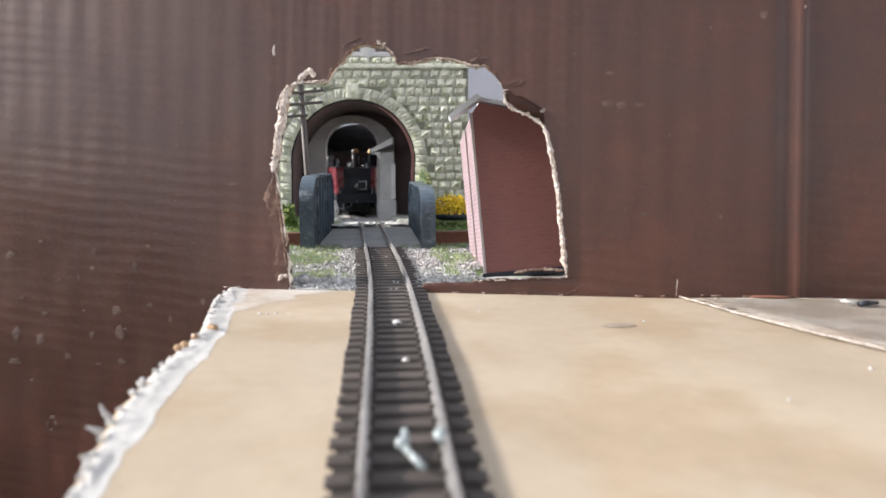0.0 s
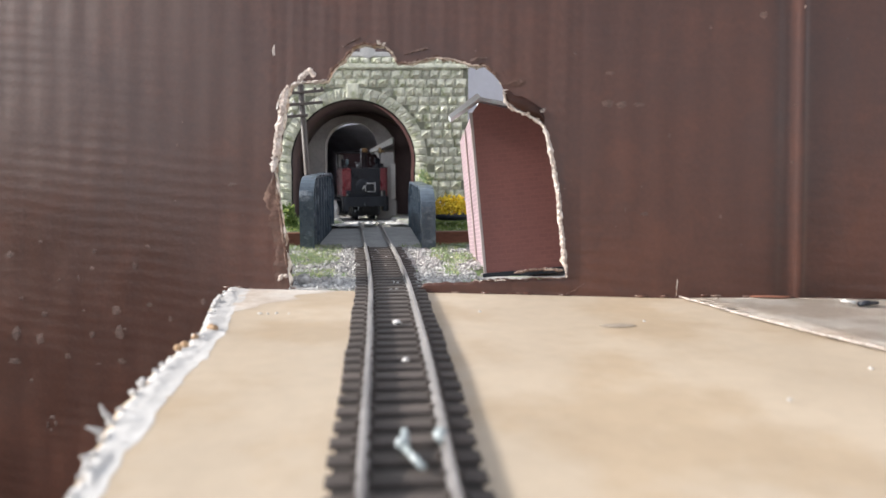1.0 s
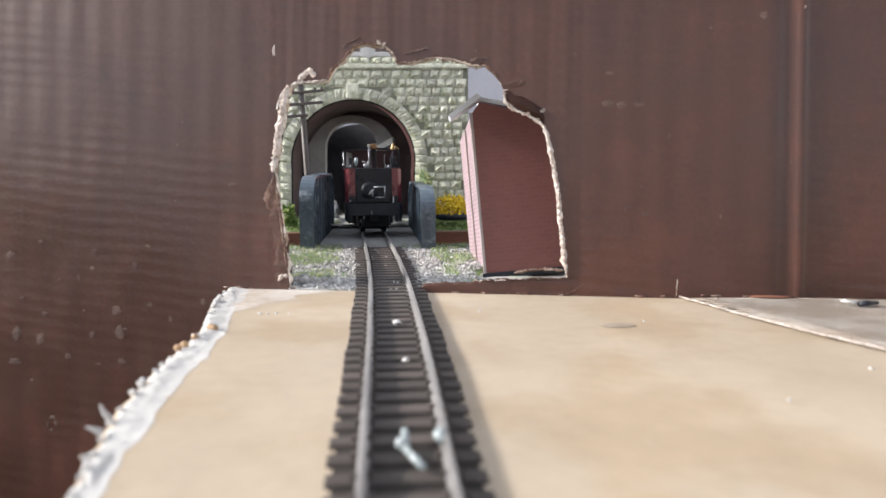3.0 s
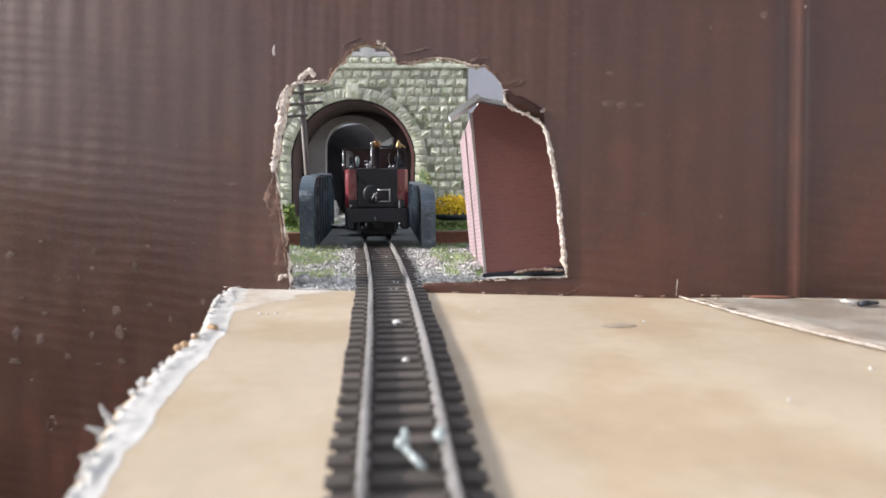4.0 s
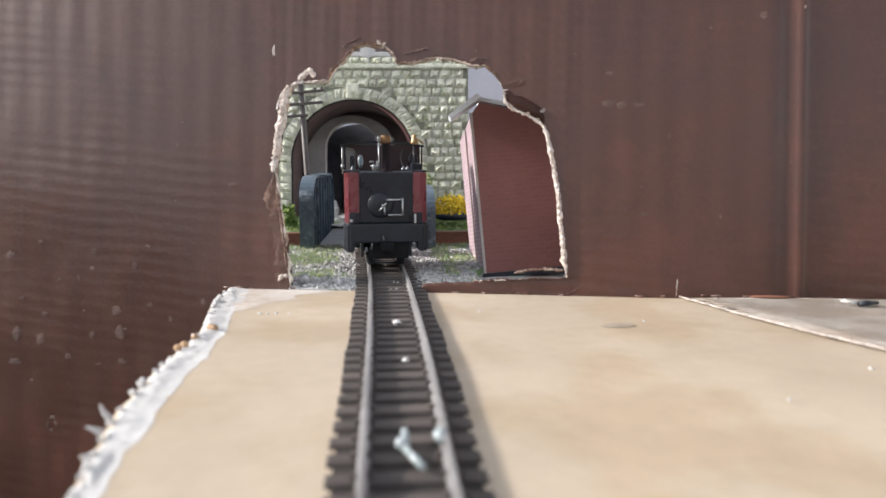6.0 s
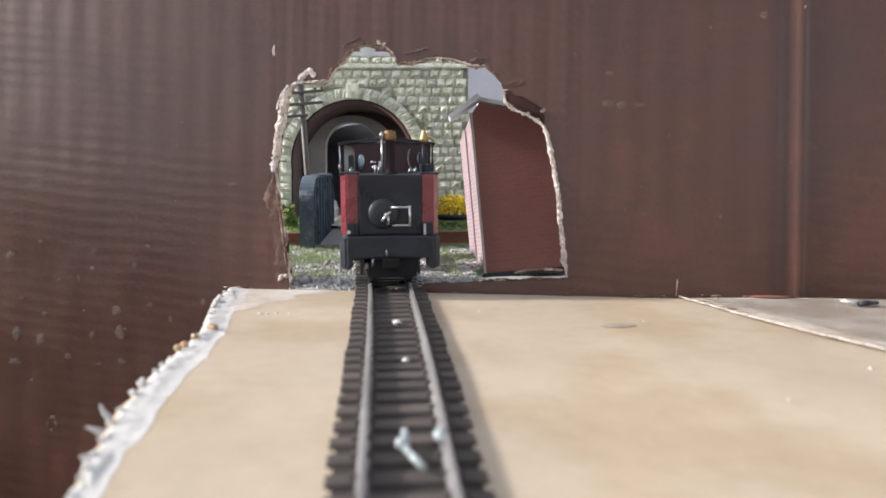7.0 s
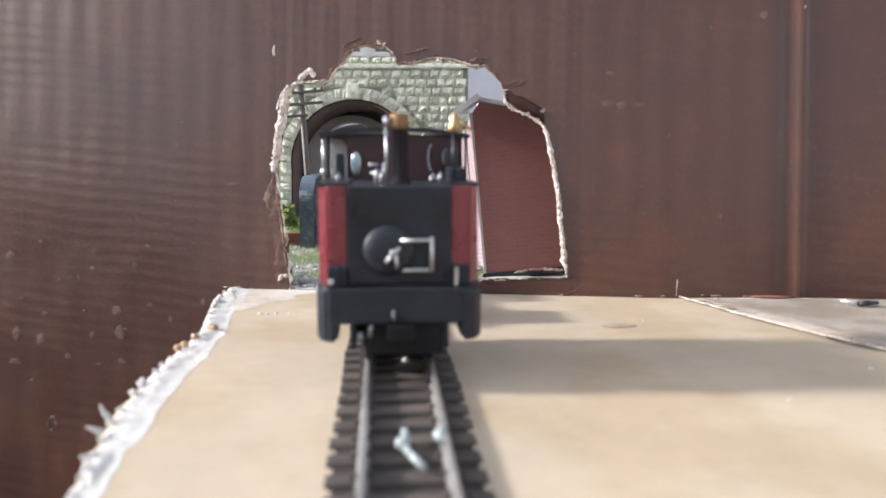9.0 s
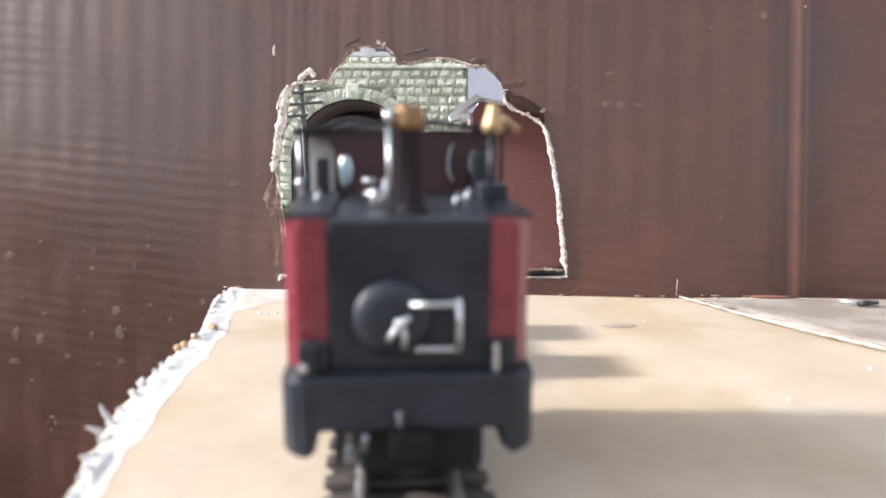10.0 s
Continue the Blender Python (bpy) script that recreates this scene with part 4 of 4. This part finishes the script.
build_post()


def build_shed():
    s = thing("brick_shed", at(37.0, 239, -0.2, -7, -5.2, -5.6), "leaning red brick-paper model shed with a grey roof", "shed")
    w = 31.0
    gable = [(1.0, 0), (w, 0), (w, 48), (3.6, 56.8), (1.0, 53.6)]
    front = part("front_wall", prism(gable, 0, 1.2), M_BRICK, s, "plain red brick-print gable wall")
    part("corner_strip", box(0.0, 0.95, -0.25, 1.0, -0.3, 53.6, 0.15), M_PALE, front, "pale card corner edge")
    # the long side runs back and a little to the track
    b = bmesh.new()
    quad = [(0.8, 0.3, 0), (0.8, 0.3, 53.4), (-2.9, 42, 50.4), (-2.9, 42, 0)]
    f = [b.verts.new(q) for q in quad]
    k = [b.verts.new((x + 1.0, y, z)) for x, y, z in quad]
    b.faces.new(f)
    b.faces.new(k[::-1])
    for i in range(4):
        j = (i + 1) % 4
        b.faces.new((f[j], f[i], k[i], k[j]))
    bmesh.ops.recalc_face_normals(b, faces=b.faces)
    side = part("side_wall", b, M_PINK, s, "pale pink brick-print side wall")
    part("side_post", box(-1.6, -1.1, 20, 21.2, 0, 51.5, 0.1), M_PALE, side, "pale card strip")
    part("back_wall", prism([(-2.6, 0), (w - 4, 0), (w - 4, 44), (0, 50), (-2.6, 50)], 41, 42), M_BRICK, s)
    part("far_wall", box(w - 1.2, w - 0.2, 0.3, 41.5, 0, 47.8), M_BRICK, s)
    part("roof_slope", prism([(-6.4, 52.0), (-7.0, 53.2), (3.2, 59.6), (4.0, 58.0)], -2.0, 6), M_ROOF, s, "light grey card roof slope")
    part("roof_slope", prism([(3.6, 57.6), (3.5, 59.0), (w + 2, 50.4), (w + 2, 49.2)], 1.3, 44), M_ROOF, s, "light grey card roof slope")
    # black strip along the foot: shade of the gap below, put in as colour
    part("floor_strip", box(-0.4, w, -0.9, 1.4, -1.8, -0.05, 0.1), M_BEAM, s, "black strip standing for the dark gap beneath")
    return s


build_shed()


def flock(name, c, size, material, label, count, seed, base=None):
    t = thing(name, at(*c), label, "plant")
    rng = random.Random(seed)
    pl = []
    for _ in range(count):
        d = Vector((rng.gauss(0, 1), rng.gauss(0, 1), abs(rng.gauss(0, 1)))).normalized() * rng.uniform(0.5, 1.0) ** 0.5
        k = 1 + 0.3 * noise.noise(d * 2 + Vector((seed, 0, 0)))
        pl.append((d.x * size[0] * k, d.y * size[1] * k, d.z * size[2] * k + 0.5))
    me = pebbles(rng, pl, 0.75)
    me.materials.append(material)
    ob = new("foliage", me)
    ob.parent = t
    me = blades(rng, pl, 1.8, 0.6, 0.25)
    me.materials.append(material)
    ob = new("tufts", me)
    ob.parent = t
    if base:
        part("base", lathe([(size[0] * 0.8, -1.5), (size[0] * 1.05, 0), (size[0] * 0.95, 1.4), (size[0] * 0.4, 2.0)], (0, 0, 0), "Z", 20), base, t, "dark base", True)
    return t


flock("flower_bush", (41, 366, 9.0), (10, 8, 9.5), M_YELLOW, "bright yellow flowering flock bush with a dark base", 460, 5, M_BEAM)
flock("bush", (-42, 360, 4.5), (7, 6, 11), M_BUSH, "moss-green flock bush beside the portal", 420, 6)
flock("bush", (29, 402, 5), (5.5, 3, 27), M_GRASS, "pale green flock bush behind the girder", 300, 7)

backdrop = tagged(new("backdrop", finish(box(-160, 160, 0, 3, -12, 150), "backdrop", M_BACK)), "plain lavender-grey backscene card", "backdrop", kind="structure")
backdrop.matrix_world = at(0, 600, 0, 0, 0, -5.6)


def build_scraps():
    rng = random.Random(17)
    for x0, x1, y0, y1 in ((-22, -6.8, 392, 412), (-4.0, 2.6, 398, 410), (7.5, 20, 398, 411)):
        b = bmesh.new()
        bmesh.ops.create_grid(b, x_segments=12, y_segments=8, size=0.5)
        for v in b.verts:
            x, y = v.co.x, v.co.y
            v.co = Vector(((x0 + x1) / 2 + x * (x1 - x0) + 0.8 * noise.noise(Vector((y * 6, x0, 0))), (y0 + y1) / 2 + y * (y1 - y0) + 1.5 * noise.noise(Vector((x * 5, y0, 1))), 2.7 + 0.9 * noise.noise(Vector((x * 3 + x0, y * 3, 2)))))
        bmesh.ops.solidify(b, geom=b.faces[:], thickness=0.6)
        ob = new("paper_scrap", finish(b, "paper_scrap", M_WHITE, True))
        tagged(ob, "torn white paper at the tunnel mouth", "scrap", "paper scraps")


build_scraps()


def build_lump():
    b = bmesh.new()
    bmesh.ops.create_icosphere(b, subdivisions=4, radius=1)
    for v in b.verts:
        f = 1 + 0.45 * noise.noise(v.co * 1.7 + Vector((3, 0, 0))) + 0.2 * noise.noise(v.co * 5)
        v.co = Vector((v.co.x * 4.6 * f, v.co.y * 8 * f, v.co.z * 7.0 * f))
    ob = new("plaster_lump", finish(b, "plaster_lump", M_GREY))
    ob.matrix_world = at(-23.0, 424, 7.0)
    tagged(ob, "crumpled pale grey plaster lump in the tunnel mouth", "plaster lump")
    b = box(-45, 25, 413, 449, 0.6, 2.2, 0.3)
    ob = new("tunnel_floor", finish(b, "tunnel_floor", M_GREY))
    tagged(ob, "pale grey card floor of the tunnel mouth", "floor", kind="structure")


build_lump()


# ---- the locomotive ----
def build_loco():
    lo = thing("locomotive", at(0, 0, 0), "crimson and black model narrow-gauge tank locomotive with brass fittings", "locomotive")
    # side tanks with chamfered front corners
    for s, name in ((-1, "side_tank"), (1, "side_tank")):
        b = bmesh.new()
        plan = [(8.2, 0), (11.4, 0), (13.0, 2.0), (13.0, 26), (8.2, 26)]
        lowv = [b.verts.new((s * x, y, 14.0)) for x, y in plan]
        topv = [b.verts.new((s * x, y, 30.0)) for x, y in plan]
        b.faces.new(lowv)
        b.faces.new(topv[::-1])
        for i in range(5):
            j = (i + 1) % 5
            b.faces.new((lowv[i], lowv[j], topv[j], topv[i]))
        bmesh.ops.recalc_face_normals(b, faces=b.faces)
        bmesh.ops.bevel(b, geom=b.edges[:], offset=0.35, segments=2, affect="EDGES")
        tank = part(name, b, M_RED, lo, "crimson painted side tank")
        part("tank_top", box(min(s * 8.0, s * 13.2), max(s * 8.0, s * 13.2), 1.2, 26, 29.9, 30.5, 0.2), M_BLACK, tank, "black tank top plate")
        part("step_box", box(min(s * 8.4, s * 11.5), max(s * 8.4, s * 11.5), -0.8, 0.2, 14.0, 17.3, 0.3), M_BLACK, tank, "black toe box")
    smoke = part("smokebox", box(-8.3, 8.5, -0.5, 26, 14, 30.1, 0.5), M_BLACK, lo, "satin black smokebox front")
    door = part("smokebox_door", lathe([(4.1, 0.2), (4.1, -0.5), (3.8, -0.9), (2.6, -1.35), (0.2, -1.5)], (-1.7, -0.5, 19.8), "Y", 32), M_BEAM, smoke, "round dark grey smokebox door", True)
    part("door_handle", rod((-1.1, -2.6, 19.4), (-2.2, -2.4, 17.9), 0.32, rod((-1.1, -1.8, 19.6), (-1.0, -3.0, 19.6), 0.5)), M_CHROME, lo, "bright steel door handle", True)
    part("door_dart", rod((-0.9, -2.7, 19.5), (0.0, -2.5, 20.4), 0.3, rod((-0.6, -2.6, 19.2), (-0.5, -2.4, 16.9), 0.28)), M_CHROME, lo, "", True)
    b = rod((0.3, -2.0, 21.4), (5.2, -2.0, 21.5), 0.3)
    rod((5.1, -2.0, 22.0), (5.1, -2.0, 16.4), 0.34, b)
    rod((0.5, -2.0, 16.7), (5.2, -2.0, 16.7), 0.25, b)
    rod((0.3, -2.0, 21.4), (0.3, -0.4, 21.4), 0.3, b)
    rod((5.1, -2.0, 21.4), (5.1, -0.4, 21.4), 0.3, b)
    rod((5.1, -2.0, 16.8), (5.1, -0.4, 16.8), 0.3, b)
    part("handrail", b, M_CHROME, smoke, "square bright steel handrail", True)
    # lamp irons
    for x in (9.1,):
        part("lamp_iron", box(x - 0.32, x + 0.32, -1.5, -0.9, 13.9, 17.0, 0.15), M_CHROME, lo, "bright steel lamp iron")
    part("lamp", box(-11.4, -9.4, -2.0, -0.4, 14.0, 17.4, 0.4), M_BEAM, lo, "dark lamp")
    part("lamp_lens", lathe([(0.5, 0), (0.5, -0.3), (0.2, -0.4)], (-10.9, -2.0, 15.0), "Y", 10), M_CHROME, lo)
    # chimney with its brass cap
    part("chimney", lathe([(2.3, 29.8), (1.8, 30.6), (1.45, 31.6), (1.35, 38.8), (1.5, 39.2)], (0.3, 5, 0), "Z", 24), M_MATT, lo, "black chimney", True)
    part("chimney_cap", lathe([(1.5, 39.0), (1.7, 39.5), (1.75, 40.2), (1.45, 40.9), (1.55, 41.5), (1.1, 41.6), (0.9, 40.5)], (0.3, 5, 0), "Z", 24), M_BRASS, lo, "dull brass chimney cap", True)
    part("blower_pipe", rod((-1.9, 4.2, 30), (-1.9, 4.2, 39.7), 0.26, rod((-1.9, 4.2, 39.6), (-1.9, 4.2, 41.2), 0.5)), M_CHROME, lo, "bright steel pipe", True)
    part("safety_valve", lathe([(0.7, 38.6), (1.25, 38.9), (1.2, 39.6), (0.9, 40.4), (0.65, 41.2), (0.6, 41.7), (0.25, 41.9)], (9.6, 6.5, 0), "Z", 18), M_GILT, lo, "pale brass safety valve", True)
    part("valve_pipe", rod((9.4, 6.5, 30), (9.4, 6.5, 38.8), 0.32), M_BEAM, lo, "", True)
    part("whistle_lever", rod((10.4, 6.0, 40.4), (12.4, 6.0, 38.9), 0.35), M_GILT, lo, "", True)
    # fittings on the tank tops
    b = rod((-3.6, 9, 30), (-3.6, 9, 32.4), 0.4)
    rod((-4.6, 9, 31.8), (-1.6, 9, 31.8), 0.22, b)
    rod((-2.2, 10, 30), (-2.2, 10, 33.4), 0.4, b)
    rod((-3.0, 10, 30), (-2.4, 10, 32.6), 0.25, b)
    rod((-4.8, 10, 33.2), (-3.4, 10, 33.2), 0.25, b)
    part("valve_fitting", b, M_CHROME, lo, "bright steel valve fittings", True)
    for x, y in ((-10.2, 14), (6.2, 10), (8.0, 15)):
        part("filler_cap", lathe([(0.7, 30.3), (0.7, 31.0), (0.45, 31.3), (0.15, 31.9)], (x, y, 0), "Z", 12), M_STEEL, lo, "", True)
    part("sand_box", box(9.0, 12.4, 12, 18, 30.3, 32.6, 0.4), M_BEAM, lo, "small black box")
    # cab
    cab = part("cab", box(-13.2, 13.2, 30.2, 31.0, 13, 30, 0.3), M_MAROON, lo, "dark maroon cab back")
    for s in (-1, 1):
        part("cab_side", box(min(s * 12.6, s * 13.2), max(s * 12.6, s * 13.2), 26.2, 31, 13, 30, 0.2), M_RED, cab, "crimson cab side")
        for y in (26.8, 30.4):
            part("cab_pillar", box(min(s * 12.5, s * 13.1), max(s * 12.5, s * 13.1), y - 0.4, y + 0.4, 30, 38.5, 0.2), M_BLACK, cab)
        part("cab_handrail", rod((s * 13.7, 25.6, 29), (s * 13.7, 25.6, 38.8), 0.28), M_CHROME if s < 0 else M_BEAM, lo, "bright steel handrail" if s < 0 else "", True)
    plate = part("spectacle_plate", prism([(-9.0, 30), (-9.0, 36.0), (-9.8, 37.6), (-12.5, 38.2), (-12.5, 38.8), (12.5, 38.8), (12.5, 30)], 26, 26.7), M_MAROON, cab, "dark maroon spectacle plate")
    rim = lathe([(0.95, 0), (0.95, -0.6), (0.72, -0.7)], (0, 0, 0), "Y", 20)
    for v in rim.verts:
        v.co.z *= 2.5
    part("spectacle_rim", rim, M_CHROME, plate, "bright oval window rim", True, at(-7.5, 25.9, 33.2))
    pane = lathe([(0.75, 0), (0.75, -0.2), (0.3, -0.25)], (0, 0, 0), "Y", 20)
    for v in pane.verts:
        v.co.z *= 2.5
    part("pane", pane, M_GLAZE, plate, "cloudy window pane", True, at(-7.5, 25.35, 33.2))
    for x, half in ((7.3, 2.6), (10.2, 1.7)):
        b = bmesh.new()
        pts = [(x - 0.9 * math.cos(a), 25.7, 34.4 + half * math.sin(a)) for a in np.linspace(-1.3, 1.3, 9)]
        for p0, p1 in zip(pts, pts[1:]):
            rod(p0, p1, 0.2, b, 6)
        part("window_rim", b, M_CHROME, plate, "bright curved window rim", True)
    part("cab_sheet", box(-12.6, -9.3, 29.4, 29.9, 30, 38.4, 0.1), M_GREY, cab, "pale grey inner cab sheet")
    part("brake_stand", box(-11.2, -9.6, 22, 24, 30.3, 35.2, 0.4), M_BEAM, lo, "black lever stand")
    part("gauge_case", box(9.4, 12.0, 22, 25, 30.3, 36.0, 0.5), M_BEAM, lo, "small black instrument case")
    b = bmesh.new()
    rings = []
    for y in (23.8, 24.4, 32, 32.8):
        rings.append([b.verts.new((x, y, 38.8 + 1.4 * (1 - (x / 14.4) ** 2))) for x in np.linspace(-14.4, 14.4, 15)])
    for r0, r1 in zip(rings, rings[1:]):
        for i in range(14):
            b.faces.new((r0[i], r0[i + 1], r1[i + 1], r1[i]))
    bmesh.ops.recalc_face_normals(b, faces=b.faces)
    bmesh.ops.solidify(b, geom=b.faces[:], thickness=0.7)
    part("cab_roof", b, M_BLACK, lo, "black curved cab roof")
    part("gutter_knob", lathe([(0.3, -0.9), (0.7, 0), (0.3, 0.9)], (-13.7, 25.6, 31.6), "Z", 8), M_CHROME, lo, "", True)
    # footplate, buffer beam and skirts
    part("footplate", box(-13.2, 13.2, -0.4, 31, 12.4, 14.0, 0.3), M_BEAM, lo, "black footplate")
    beam = part("buffer_beam", box(-11.4, 11.4, -2.3, -0.4, 8.0, 13.95, 0.45), M_BEAM, lo, "black buffer beam")
    for s in (-1, 1):
        b = bmesh.new()
        plan = [(9.9, -2.5), (11.7, -2.5), (13.3, -0.7), (13.3, 6), (9.9, 6)]
        lowv = [b.verts.new((s * x, y, 5.2)) for x, y in plan]
        topv = [b.verts.new((s * x, y, 13.9)) for x, y in plan]
        b.faces.new(lowv)
        b.faces.new(topv[::-1])
        for i in range(5):
            j = (i + 1) % 5
            b.faces.new((lowv[i], lowv[j], topv[j], topv[i]))
        bmesh.ops.recalc_face_normals(b, faces=b.faces)
        bmesh.ops.bevel(b, geom=b.edges[:], offset=0.5, segments=3, affect="EDGES")
        part("corner_skirt", b, M_BEAM, beam, "chamfered black corner skirt")
        part("side_frame", box(min(s * 7.2, s * 8.0), max(s * 7.2, s * 8.0), 0, 30.5, 3.4, 13), M_BEAM, lo)
    part("coupling", box(-2.2, 2.4, -3.6, -1.8, 5.2, 8.2, 0.6), M_UNDER, beam, "dark centre coupling")
    b = rod((-1.0, -3.2, 8.6), (-1.1, -3.0, 10.4), 0.3)
    rod((-4.6, -2.8, 8.0), (-4.9, -2.6, 6.0), 0.35, b)
    rod((-6.3, -1.0, 6.6), (-6.4, -1.0, 5.0), 0.5, b)
    part("coupling_hook", b, M_STEEL, beam, "worn steel coupling hook", True)
    # guard plate painted near-black to carry the shadow below the beam
    part("guard_plate", box(-4.8, 7.0, -1.2, 0.4, 2.8, 12.4, 0.3), M_UNDER, lo, "black guard plate with under-beam shade in its colour")
    # added block, no known loco part: stops sky light reaching underneath
    part("frame_stretcher", box(-7.1, 7.1, 5.0, 30, 4.6, 12.4, 0.3), M_UNDER, lo, "added black block that keeps sky light out")
    wheels = []
    for y in (7, 16, 25):
        ws = new("wheelset")
        ws.parent = lo
        ws.empty_display_size = 0.004
        ws.matrix_basis = at(0, y, 4.2)
        part("axle", rod((-5, 0, 0), (5, 0, 0), 0.8), M_CHROME, ws)
        for s in (-1, 1):
            b = lathe([(4.2, -0.9), (4.2, 0.9), (3.6, 1.0), (3.4, 0.5), (1.2, 0.6), (1.0, 1.2)], (0, 0, 0), "X", 28)
            for k in range(6):
                a = math.tau * k / 6
                rod((0.9, 0, 0), (0.9, 3.6 * math.cos(a), 3.6 * math.sin(a)), 0.4, b, 6)
            bmesh.ops.scale(b, vec=(s, 1, 1), verts=b.verts)
            bmesh.ops.recalc_face_normals(b, faces=b.faces)
            part("wheel", b, M_BEAM, ws, "", False, at(s * 5.0, 0, 0))
        wheels.append((ws, y))
    return lo, wheels


loco, loco_wheels = build_loco()


def build_wagon():
    wa = thing("flat_wagon", at(0, 0, 0), "low dark flat wagon coupled behind the locomotive", "wagon")
    part("deck", box(-1.6, 1.6, 0, 40, 6.4, 8.4, 0.2), M_BEAM, wa, "narrow dark spine")
    for y in (0.5, 26):
        bogie = part("bogie", box(-12, 12, y, y + 13.5, 1.0, 9.5, 0.5), M_BEAM, wa, "dark wheel truck")
        for s in (-1, 1):
            for k in (3, 10.5):
                part("wheel", lathe([(2.6, -0.8), (2.6, 0.8), (2.0, 1.0), (0.6, 1.1)], (s * 5.0, y + k, 2.6), "X", 20), M_BEAM, bogie)
    part("drawbar", rod((0, -4, 6), (0, 2, 6), 0.8), M_BEAM, wa)
    return wa


wagon = build_wagon()


# ---- small things on the board ----
def small_things():
    p = thing("plastic_pin", at(6.2, 90, 2.6, 0, 0, 0), "milky plastic pin lying between the rails", "pin")
    c = track_at(88)
    p.matrix_world = at(c.x + 0.3, 87.0, c.z - 1.2)
    part("shaft", rod((-0.5, 3.2, 0.2), (1.6, -3.0, 0.0), 0.5, None, 12), M_PIN, p, "", True)
    part("head", lathe([(0.5, -0.6), (0.95, -0.3), (0.95, 0.5), (0.5, 0.8)], (-0.6, 3.4, 0.5), "Z", 14), M_PIN, p, "", True)
    part("stub", rod((-0.2, 4.0, 0.2), (-0.2, 6.2, 1.2), 0.55, None, 12), M_PIN, p, "", True)
    rng = random.Random(31)
    for x, y, s in ((5.2, 158, 0.9), (5.8, 128, 0.7), (26, 174, 0.4), (113, 158, 0.5), (-27, 177, 0.5), (-25, 176.4, 0.35), (-23, 176.8, 0.45), (-20, 176, 0.35), (62, 160, 0.35), (88, 119, 0.4), (64, 104, 0.35)):
        b = bmesh.new()
        bmesh.ops.create_icosphere(b, subdivisions=2, radius=s)
        for v in b.verts:
            v.co *= 1 + 0.5 * noise.noise(v.co * 1.4 + Vector((x, y, 0)))
            v.co.z *= 0.6
        z = track_at(y).z - 1.7 if 0 < x < 10 else BOARD_Z
        ob = new("paper_scrap", finish(b, "paper_scrap", M_GREY, True))
        ob.matrix_world = at(x, y, z + s * 0.2)
        tagged(ob, "tiny scrap of white paper", "scrap", "paper scraps")
    g = track_at(92)
    b = bmesh.new()
    bmesh.ops.create_icosphere(b, subdivisions=2, radius=1)
    for v in b.verts:
        v.co = v.co * (1 + 0.35 * noise.noise(v.co * 1.7)) * 0.95
        v.co.y *= 1.9
    ob = new("glue_blob", finish(b, "glue_blob", M_PIN, True))
    ob.matrix_world = at(g.x + 4.7, 92, g.z - 0.5)
    tagged(ob, "cloudy dried glue blob on the rail", "glue blob")
    n = thing("bent_nail", at(120.5, 167, 1.7, 0, 0, 8), "dark bent nail with a paper shred on the pale sheet", "nail")
    part("shank", rod((-1.5, 0, 0.5), (4.5, 0.6, 0.4), 0.5, rod((-1.5, 0, 0.5), (0.5, -1.2, 0.9), 0.7)), M_BEAM, n, "", True)
    part("paper_shred", rod((-2.0, 0.4, 0.7), (-4.5, 2.6, 1.0), 0.4), M_FLUFF, n, "white paper shred", True)
    b = bmesh.new()
    bmesh.ops.create_icosphere(b, subdivisions=2, radius=1)
    for v in b.verts:
        v.co = Vector((v.co.x * 4.2, v.co.y * 2.0 + 0.5 * math.sin(v.co.x * 3), v.co.z * 0.12))
    ob = new("grey_smudge", finish(b, "grey_smudge", M_SMEAR, True))
    ob.matrix_world = at(54.5, 156, BOARD_Z + 0.08, 0, 0, -8)
    tagged(ob, "thin grey smear of dried glue on the board", "glue smear")
    b = bmesh.new()
    bmesh.ops.create_icosphere(b, subdivisions=2, radius=1)
    for v in b.verts:
        v.co = Vector((v.co.x * 5.5, v.co.y * 1.2, v.co.z * 0.3))
    ob = new("red_chip", finish(b, "red_chip", M_PLANK, True))
    ob.matrix_world = at(104, 180.5, 1.7, 0, 0, -12.5)
    tagged(ob, "flat rust-red chip lying against the wall", "chip")


small_things()


# ---- movement ----
LOCO_ROWS = [(0.0, 462), (0.5, 447), (1.0, 426), (1.5, 399), (2.0, 381), (2.5, 363.5), (4.0, 306), (4.5, 285), (5.0, 266.5), (5.5, 249),
             (7.0, 195), (7.5, 175), (8.0, 156), (8.5, 136.5), (9.0, 117.8), (9.5, 97.6), (10.0, 76.6)]


def on_track(y, length):
    """The pose of a vehicle whose nose stands at y on the track."""
    c, tail = track_at(y), track_at(y + length)
    turn = math.degrees(math.atan2(-(tail.x - c.x), tail.y - c.y))
    tilt = math.degrees(math.atan2(tail.z - c.z, tail.y - c.y))
    return at(c.x, c.y, c.z, tilt, 0, turn)


def motions():
    rows = [(t, on_track(y, 36)) for t, y in LOCO_ROWS]
    walk(loco, rows)
    walk(wagon, [(t, on_track(y + 45, 40)) for t, y in LOCO_ROWS])
    ts, ys = [r[0] for r in LOCO_ROWS], [r[1] for r in LOCO_ROWS]
    for ws, y in loco_wheels:
        spins = []
        for k in range(101):
            t = k * 0.1
            run = 462 - float(np.interp(t, ts, ys))
            spins.append((t, at(0, y, 4.2, math.degrees(run / 4.2), 0, 0)))
        walk(ws, spins)


motions()
